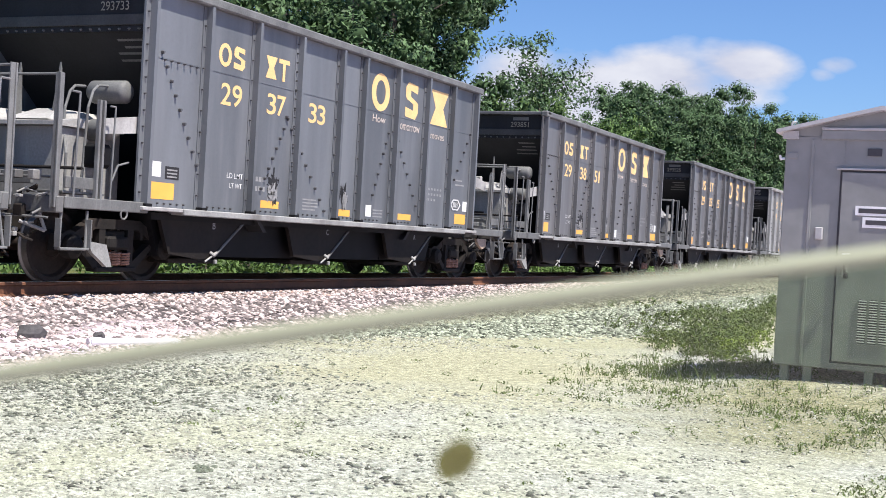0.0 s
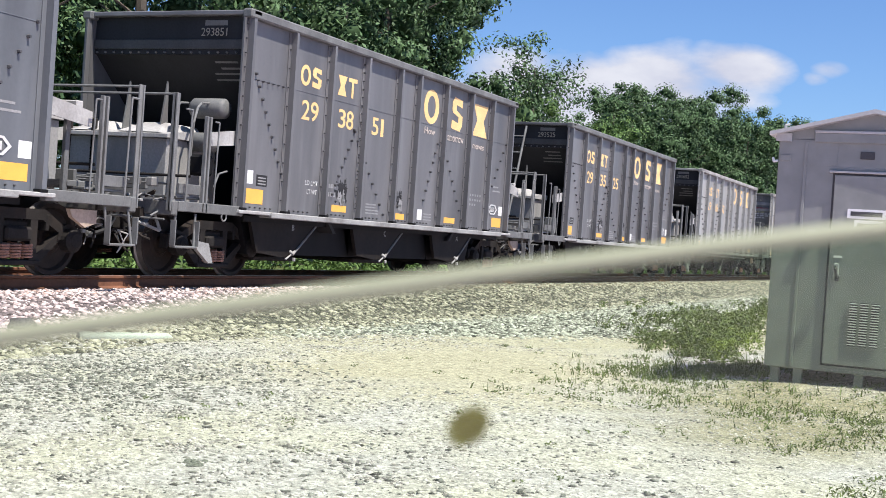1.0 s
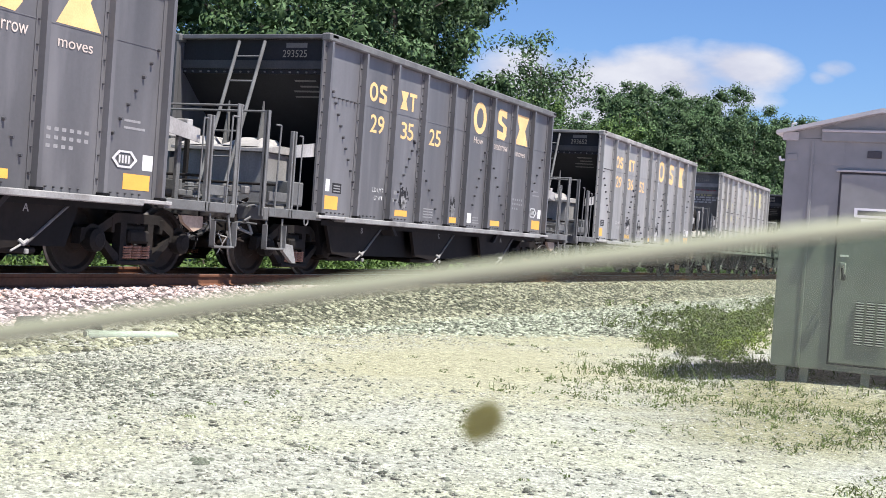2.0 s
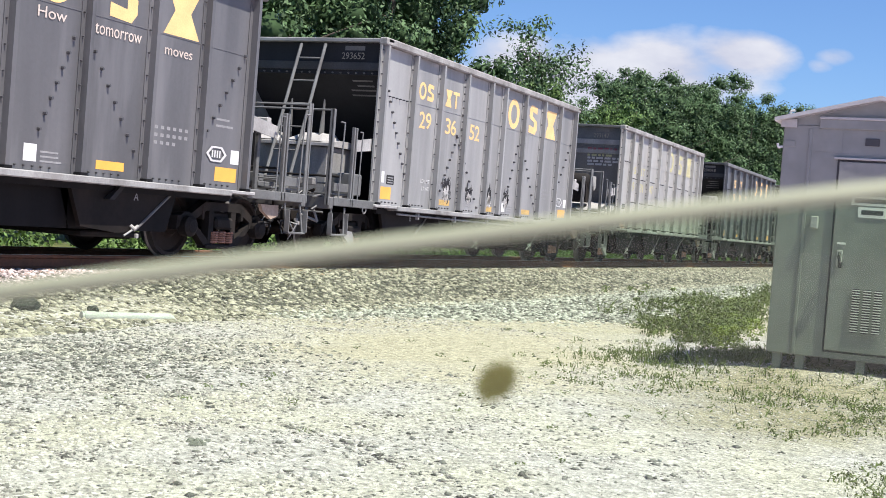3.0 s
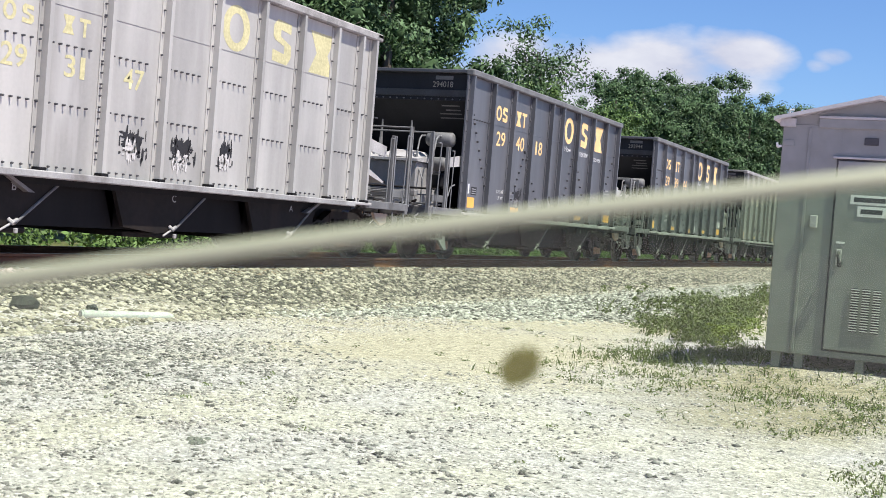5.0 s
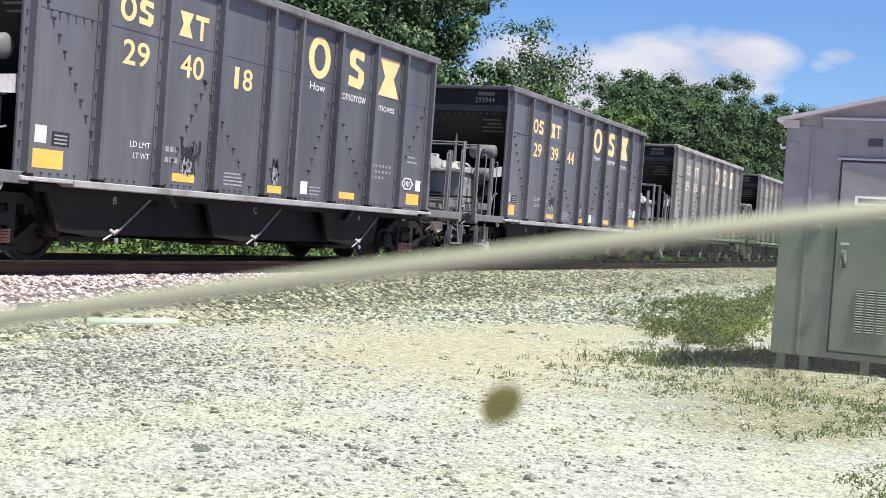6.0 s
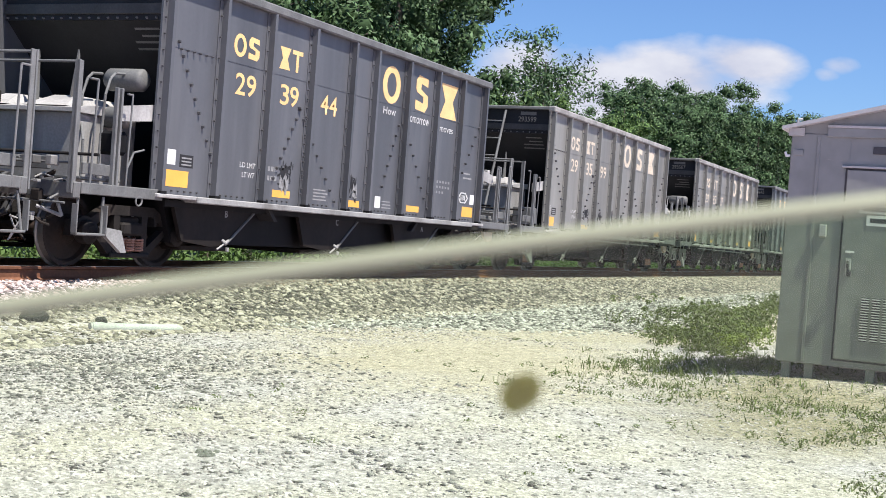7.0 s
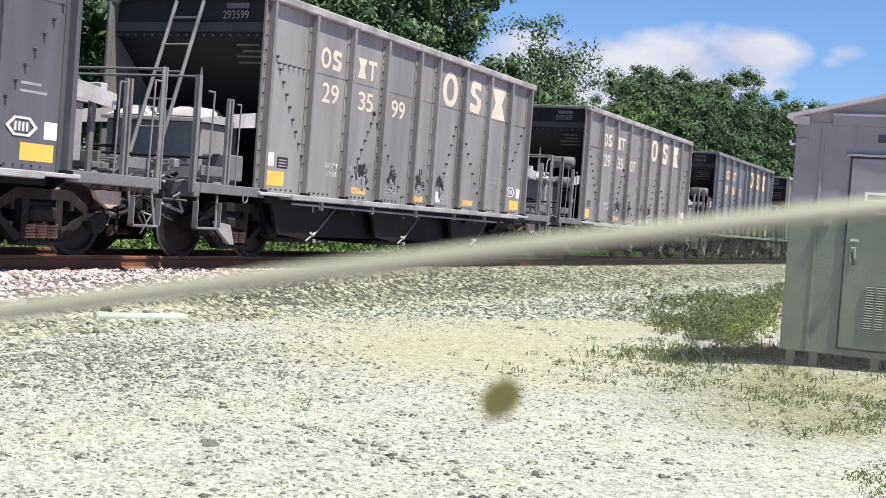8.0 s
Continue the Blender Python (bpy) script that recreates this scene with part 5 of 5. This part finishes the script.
def make_tree(seed, height, spread, mat, label, sparse=1.0):
    rng = np.random.default_rng(seed)
    rnd = random.Random(seed)
    tree = thing("tree", label, "tree", "trees behind the track")
    bm = bmesh.new()
    lean = Vector((rnd.uniform(-0.6, 0.6), rnd.uniform(-0.6, 0.6), height * 0.8))
    points = [Vector((0, 0, -0.2)), lean * 0.35 + Vector((rnd.uniform(-0.2, 0.2), 0, 0)), lean * 0.65, lean]
    rad = [0.24, 0.19, 0.12, 0.03]
    for (a, b), (r0, r1) in zip(zip(points, points[1:]), zip(rad, rad[1:])):
        rod(bm, a, b, r0, 7, r1)
    centres, radii = [], []
    for k in range(15):
        f = rnd.uniform(0.15, 0.95)
        base = lean * f
        ang = rnd.uniform(0, 2 * math.pi)
        reach = spread * (0.55 + 0.45 * math.sin(math.pi * min(1, f + 0.1))) * rnd.uniform(0.5, 1.0) * (1.15 - 0.55 * f)
        tip = base + Vector((math.cos(ang) * reach, math.sin(ang) * reach, reach * rnd.uniform(0.15, 0.7)))
        rod(bm, base, tip, 0.07 * (1.2 - f), 5, 0.015)
        for j in range(5):
            q = base.lerp(tip, rnd.uniform(0.35, 1.1)) + Vector((rnd.gauss(0, 0.5), rnd.gauss(0, 0.5), rnd.gauss(0, 0.5)))
            centres.append(q)
            radii.append(rnd.uniform(0.45, 1.05))
    for j in range(14):
        centres.append(lean + Vector((rnd.gauss(0, 1.3), rnd.gauss(0, 1.3), rnd.uniform(-1.4, 1.1))))
        radii.append(rnd.uniform(0.4, 0.9))
    part("trunk", bm, "bark", tree)
    v, f = leaf_cards(rng, np.array(centres), np.array(radii), int(172 * sparse), 0.085)
    crown = new("crown", cloud_mesh("crown", v, f, mat))
    crown.parent = tree
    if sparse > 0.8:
        # the dense inner foliage of each clump, behind its outer leaves; its shade is painted as darker green
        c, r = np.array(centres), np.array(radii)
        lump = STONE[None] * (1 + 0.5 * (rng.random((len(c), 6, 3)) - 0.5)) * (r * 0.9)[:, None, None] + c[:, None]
        inner = new("inner_crown", cloud_mesh("inner_crown", lump.reshape(-1, 3), (STONE_F[None] + (np.arange(len(c)) * 6)[:, None, None]).reshape(-1, 3), "leaf_shade"))
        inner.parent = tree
    return tree


def plant_trees():
    kinds = [make_tree(11, 13.0, 4.4, "leaf", "tall dense dark green broadleaf tree behind the track"), make_tree(12, 11.5, 4.0, "leaf", "dense dark green broadleaf tree behind the track"),
             make_tree(13, 12.0, 4.2, "leaf", "rounded dark green broadleaf tree behind the track"), make_tree(14, 10.5, 3.4, "leaf", "thin dark green tree with open crown", 0.42),
             make_tree(15, 9.0, 3.6, "leaf_pale", "lower bright green tree at the wood's edge")]
    used = set()
    rnd = random.Random(5)
    spots = []
    for k in range(36):
        x = 14 + 3.6 * k + rnd.uniform(-1, 1)
        if not 47 < x < 86:
            spots.append((rnd.choice((0, 1, 2)), x, 23.5 + rnd.uniform(-1.5, 1.5), (1.22 if x < 90 else 1.22 + 0.004 * (x - 90)) * rnd.uniform(0.94, 1.08)))
    for kind, x, y, size in ((4, 52.5, 21.8, 0.95), (0, 48.0, 24.5, 1.38), (1, 51.6, 25.0, 1.5), (4, 55.0, 22.5, 0.9), (3, 60.5, 23.0, 1.24), (3, 65.0, 24.0, 1.14), (3, 69.5, 23.5, 1.06), (4, 67.0, 25.5, 0.92), (4, 72.0, 23.0, 1.02), (4, 76.0, 23.5, 1.12), (1, 80.0, 24.5, 1.14), (2, 84.5, 24.5, 1.2), (0, 88.5, 24.5, 1.16)):
        spots.append((kind, x, y, size))
    for k in range(16):
        x = 12 + 9 * k + rnd.uniform(-2, 2)
        if not 54 < x < 102:
            spots.append((rnd.choice((0, 1, 2)), x, 29 + rnd.uniform(-2, 2), rnd.uniform(0.95, 1.1)))
    for kind, x, y, s in spots:
        m = pose(x, y, -0.1, 0, 0, rnd.uniform(0, 360))
        ob = kinds[kind] if kind not in used else copy_thing(kinds[kind], m)
        used.add(kind)
        ob.matrix_basis = m
        ob.scale = (s, s, s)


plant_trees()


def plant_weeds():
    rng = np.random.default_rng(9)
    # scrub along the far side of the track
    n = 900
    c = np.stack([6 + 120 * rng.random(n) ** 1.4, 16.2 + 4.5 * rng.random(n), 0.1 + 0.9 * rng.random(n) ** 2], -1)
    v, f = leaf_cards(rng, c, 0.25 + 0.4 * rng.random(n), 45, 0.07)
    tagged(new("scrub", cloud_mesh("scrub", v, f, "leaf_pale")), "low green scrub and weeds beyond the track", "scrub", kind="stuff")

    def blades(name, label, spots, per, height, mat="grass"):
        """Tufts of thin upright blades and small leaves."""
        vs, fs, base = [], [], 0
        for x, y, r, h in spots:
            m = int(per * r * r * 12) + 6
            a = rng.random(m) * 2 * np.pi
            q = r * np.sqrt(rng.random(m))
            p = np.stack([x + q * np.cos(a), y + q * np.sin(a), np.full(m, ground_z(x, y) - 0.02)], -1)
            tall = (h * (0.4 + 0.8 * rng.random(m)))[:, None]
            lean = rng.normal(size=(m, 3)) * 0.33
            lean[:, 2] = 1
            wide = rng.normal(size=(m, 3)) * np.array([1, 1, 0])
            wide /= np.linalg.norm(wide, axis=1)[:, None]
            w = 0.003 + 0.007 * rng.random((m, 1))
            vs.append(np.stack([p - wide * w, p + wide * w, p + lean * tall * 0.6 + wide * w * 0.9, p + lean * tall + np.array([0, 0, -0.15]) * tall * rng.random((m, 1))], 1).reshape(-1, 3))
            fs.append(np.arange(m * 4).reshape(m, 4) + base)
            base += m * 4
        tagged(new(name, cloud_mesh(name, np.concatenate(vs), np.concatenate(fs), mat)), label, "weeds", kind="stuff")

    spots = []
    rnd = random.Random(3)
    for k in range(44):
        spots.append((rnd.uniform(15.5, 23), rnd.gauss(3.8, 0.36), rnd.uniform(0.1, 0.35), 0.06 + 0.42 * rnd.random() ** 2))
    for k in range(30):
        spots.append((rnd.uniform(20, 33), rnd.uniform(3.6, 6.0), rnd.uniform(0.2, 0.5), rnd.uniform(0.15, 0.4)))
    rnd.shuffle(spots)
    blades("tall_weeds", "tall green weeds growing beside the cabinet", spots[:70], 9, 0.4)
    c, r = [], []
    for x, y, q, h in spots:
        for k in range(9):
            c.append((x + rnd.gauss(0, q * 0.6), y + rnd.gauss(0, q * 0.6), ground_z(x, y) + h * rnd.random() * 1.2))
            r.append(rnd.uniform(0.05, 0.16))
    v, f = leaf_cards(rng, np.array(c), np.array(r), 34, 0.026)
    tagged(new("leafy_weeds", cloud_mesh("leafy_weeds", v, f, "grass")), "leafy green weeds growing beside the cabinet", "weeds", kind="stuff")
    c, r = [], []
    for k in range(46):
        x, y = rnd.uniform(15.2, 19.0), rnd.uniform(3.0, 3.75)
        c.append((x, y, ground_z(x, y) + rnd.uniform(0.02, 0.3)))
        r.append(rnd.uniform(0.05, 0.14))
    v, f = leaf_cards(rng, np.array(c), np.array(r), 40, 0.02)
    tagged(new("yellow_weeds", cloud_mesh("yellow_weeds", v, f, "grass_bright")), "bright yellow-green weeds at the cabinet's corner", "weeds", kind="stuff")
    spots = []
    for k in range(150):
        spots.append((rnd.uniform(10.3, 15.5), rnd.gauss(2.9, 0.75), rnd.uniform(0.05, 0.28), rnd.uniform(0.03, 0.12)))
    for k in range(70):
        spots.append((rnd.uniform(12.4, 14.8), rnd.uniform(2.1, 4.1), rnd.uniform(0.06, 0.25), rnd.uniform(0.05, 0.16)))
    for k in range(60):
        spots.append((rnd.uniform(10.2, 12.4), rnd.uniform(0.2, 2.2), rnd.uniform(0.05, 0.25), rnd.uniform(0.03, 0.1)))
    for k in range(90):
        spots.append((rnd.uniform(12.7, 14.8), rnd.uniform(1.9, 3.5), rnd.uniform(0.08, 0.25), rnd.uniform(0.08, 0.2)))
    for k in range(45):
        spots.append((rnd.uniform(8.8, 11.2), rnd.gauss(1.1, 0.45), rnd.uniform(0.05, 0.2), rnd.uniform(0.03, 0.1)))
    for k in range(14):
        spots.append((rnd.gauss(7.5, 0.4), rnd.gauss(0.55, 0.15), rnd.uniform(0.08, 0.2), rnd.uniform(0.04, 0.09)))
    for k in range(45):
        spots.append((rnd.uniform(6, 15), rnd.uniform(2.2, 6.5), rnd.uniform(0.015, 0.03), rnd.uniform(0.01, 0.03)))
    blades("low_weeds", "low sparse green weeds in the gravel", spots, 7, 0.1)
    c, r = [], []
    for x, y, q, h in spots:
        for k in range(3 + int(q * 15)):
            c.append((x + rnd.gauss(0, q * 0.7), y + rnd.gauss(0, q * 0.7), ground_z(x, y) + h * rnd.random() * 0.5))
            r.append(rnd.uniform(0.02, 0.06))
    v, f = leaf_cards(rng, np.array(c), np.array(r), 10, 0.0115)
    tagged(new("creeping_weeds", cloud_mesh("creeping_weeds", v, f, "grass")), "creeping green weeds spread over the gravel", "weeds", kind="stuff")


plant_weeds()


# ---- loose things ----
def build_pipe():
    pipe = thing("plastic_pipe", "white plastic pipe lying on the gravel", "pipe")
    a, b = Vector((10.05, 8.51, 0.06)), Vector((10.95, 8.1, 0.05))
    d = (b - a).normalized()
    part("tube", rod(bmesh.new(), a, b, 0.048, 20), "pipe", pipe, smooth=False)
    part("collar", rod(bmesh.new(), a + d * 0.02, a + d * 0.14, 0.055, 20), "pipe", pipe)
    part("end_cap", rod(bmesh.new(), b, b + d * 0.06, 0.048, 20, 0.024), "pipe", pipe)


build_pipe()


def build_rock(name, label, x, y, z, size, seed, mat="rock"):
    bm = bmesh.new()
    bmesh.ops.create_icosphere(bm, subdivisions=2, radius=1.0)
    for v in bm.verts:
        n = noise.noise(v.co * 1.3 + Vector((seed, 0, 0))) * 0.4 + noise.noise(v.co * 4 + Vector((0, seed, 0))) * 0.12
        v.co *= 1 + n
    bmesh.ops.transform(bm, matrix=Matrix.Diagonal((size, size * 0.8, size * 0.62, 1)), verts=bm.verts)
    rock = part(name, bm, mat)
    rock.location = (x, y, z)
    tagged(rock, label, "rock")


build_rock("rock", "dark grey angular rock at the foot of the ballast", 9.72, 8.95, 0.14, 0.16, 2.0)
build_rock("rock", "small dark stone beside the white pipe", 10.5, 8.75, 0.08, 0.08, 5.0)
for k in range(9):
    build_rock("stone", "small grey stone lying on the gravel lot", 5.68 + 0.075 * math.cos(k * 1.9) * (0.4 + 0.1 * k), 3.95 + 0.06 * math.sin(k * 2.3), ground_z(5.68, 3.95) + 0.008, 0.018 + 0.004 * (k % 3), 7.0 + k, "grey_stone")


# ---- car window through which the place is seen ----
def build_window():
    door = thing("car_door", "car door with its tinted window partly rolled down", "car door")
    dist = 0.5
    frame_m = Matrix((( *RIGHT, 0), ( *AHEAD, 0), (0, 0, 1, 0), (0, 0, 0, 1))).transposed()
    frame_m.translation = EYE + AHEAD * dist
    door.matrix_basis = frame_m

    def edge(u):
        return TOP_A + TOP_B * u + TOP_C * u * u

    us = [-0.42 + 0.84 * i / 40 for i in range(41)]
    bm = bmesh.new()
    rows = []
    for w in (-0.002, 0.002):
        rows.append([[bm.verts.new((u, w, edge(u))) for u in us], [bm.verts.new((u, w, -0.3)) for u in us]])
    for i in range(40):
        for r in rows:
            bm.faces.new((r[0][i], r[0][i + 1], r[1][i + 1], r[1][i]))
    for i in (0, 40):
        bm.faces.new((rows[0][0][i], rows[1][0][i], rows[1][1][i], rows[0][1][i]))
    bmesh.ops.recalc_face_normals(bm, faces=bm.faces)
    pane = part("window_pane", bm, "glass", door, "green-tinted dusty side window glass")
    pane.visible_shadow = False
    part("glass_edge", tube([(u, 0, edge(u)) for u in us], 0.0040, 12), "glass_edge", pane, "pale ground top edge of the glass", smooth=True)
    rnd = random.Random(8)
    outline = []
    for i in range(26):
        a = 2 * math.pi * i / 26
        q = 1 + 0.12 * math.sin(2 * a + 1) + rnd.uniform(-0.08, 0.08)
        outline.append((SPOT_U + 0.0072 * q * math.cos(a) + 0.0018 * math.sin(a), SPOT_W + 0.0092 * q * math.sin(a)))
    part("mud_spot", prism(bmesh.new(), outline, "y", 0.002, 0.0035), "mud", pane, "dried brown mud spot on the glass")
    part("door_panel", boxed(-0.6, 0.6, -0.08, 0.08, -1.3, -0.24, 0.03), "car_paint", door, "dark door panel below the window")
    part("window_seal", boxed(-0.6, 0.6, -0.02, 0.02, -0.24, -0.215, 0.006), "rubber", door)


TOP_A, TOP_B, TOP_C = -0.00615, 0.1952, -0.0364
SPOT_U, SPOT_W = 0.0260, -0.0624
build_window()


# ---- what moves ----
# small surges of the train against an even pace: seconds, metres
SURGE = [(0.0, -0.09), (0.5, 0.08), (1.0, 0.19), (1.5, 0.23), (2.0, 0.2), (2.5, 0.15), (3.0, 0.17), (3.5, 0.27), (4.0, 0.36), (4.5, 0.3),
         (5.0, 0.22), (5.5, 0.16), (6.0, 0.2), (6.5, 0.39), (7.0, 0.46), (7.5, 0.58), (8.0, 0.66)]


def motions():
    for i, car in enumerate(TRAIN):
        start = FIRST_X + (i - 1) * PITCH + (0.2 if i == 5 else -0.3 if i > 5 else 0.0)
        walk(car, [(t, pose(start - SPEED * t + slack, TRACK_Y, RAIL_Z)) for t, slack in SURGE])
        for wheel in WHEELS[i]:
            x, y, z = wheel.location
            turn = math.degrees(SPEED / WHEEL_R)
            walk(wheel, [(k / FPS, pose(x, y, z, 0, -turn * k / FPS, 0)) for k in range(8 * FPS + 1)])


motions()
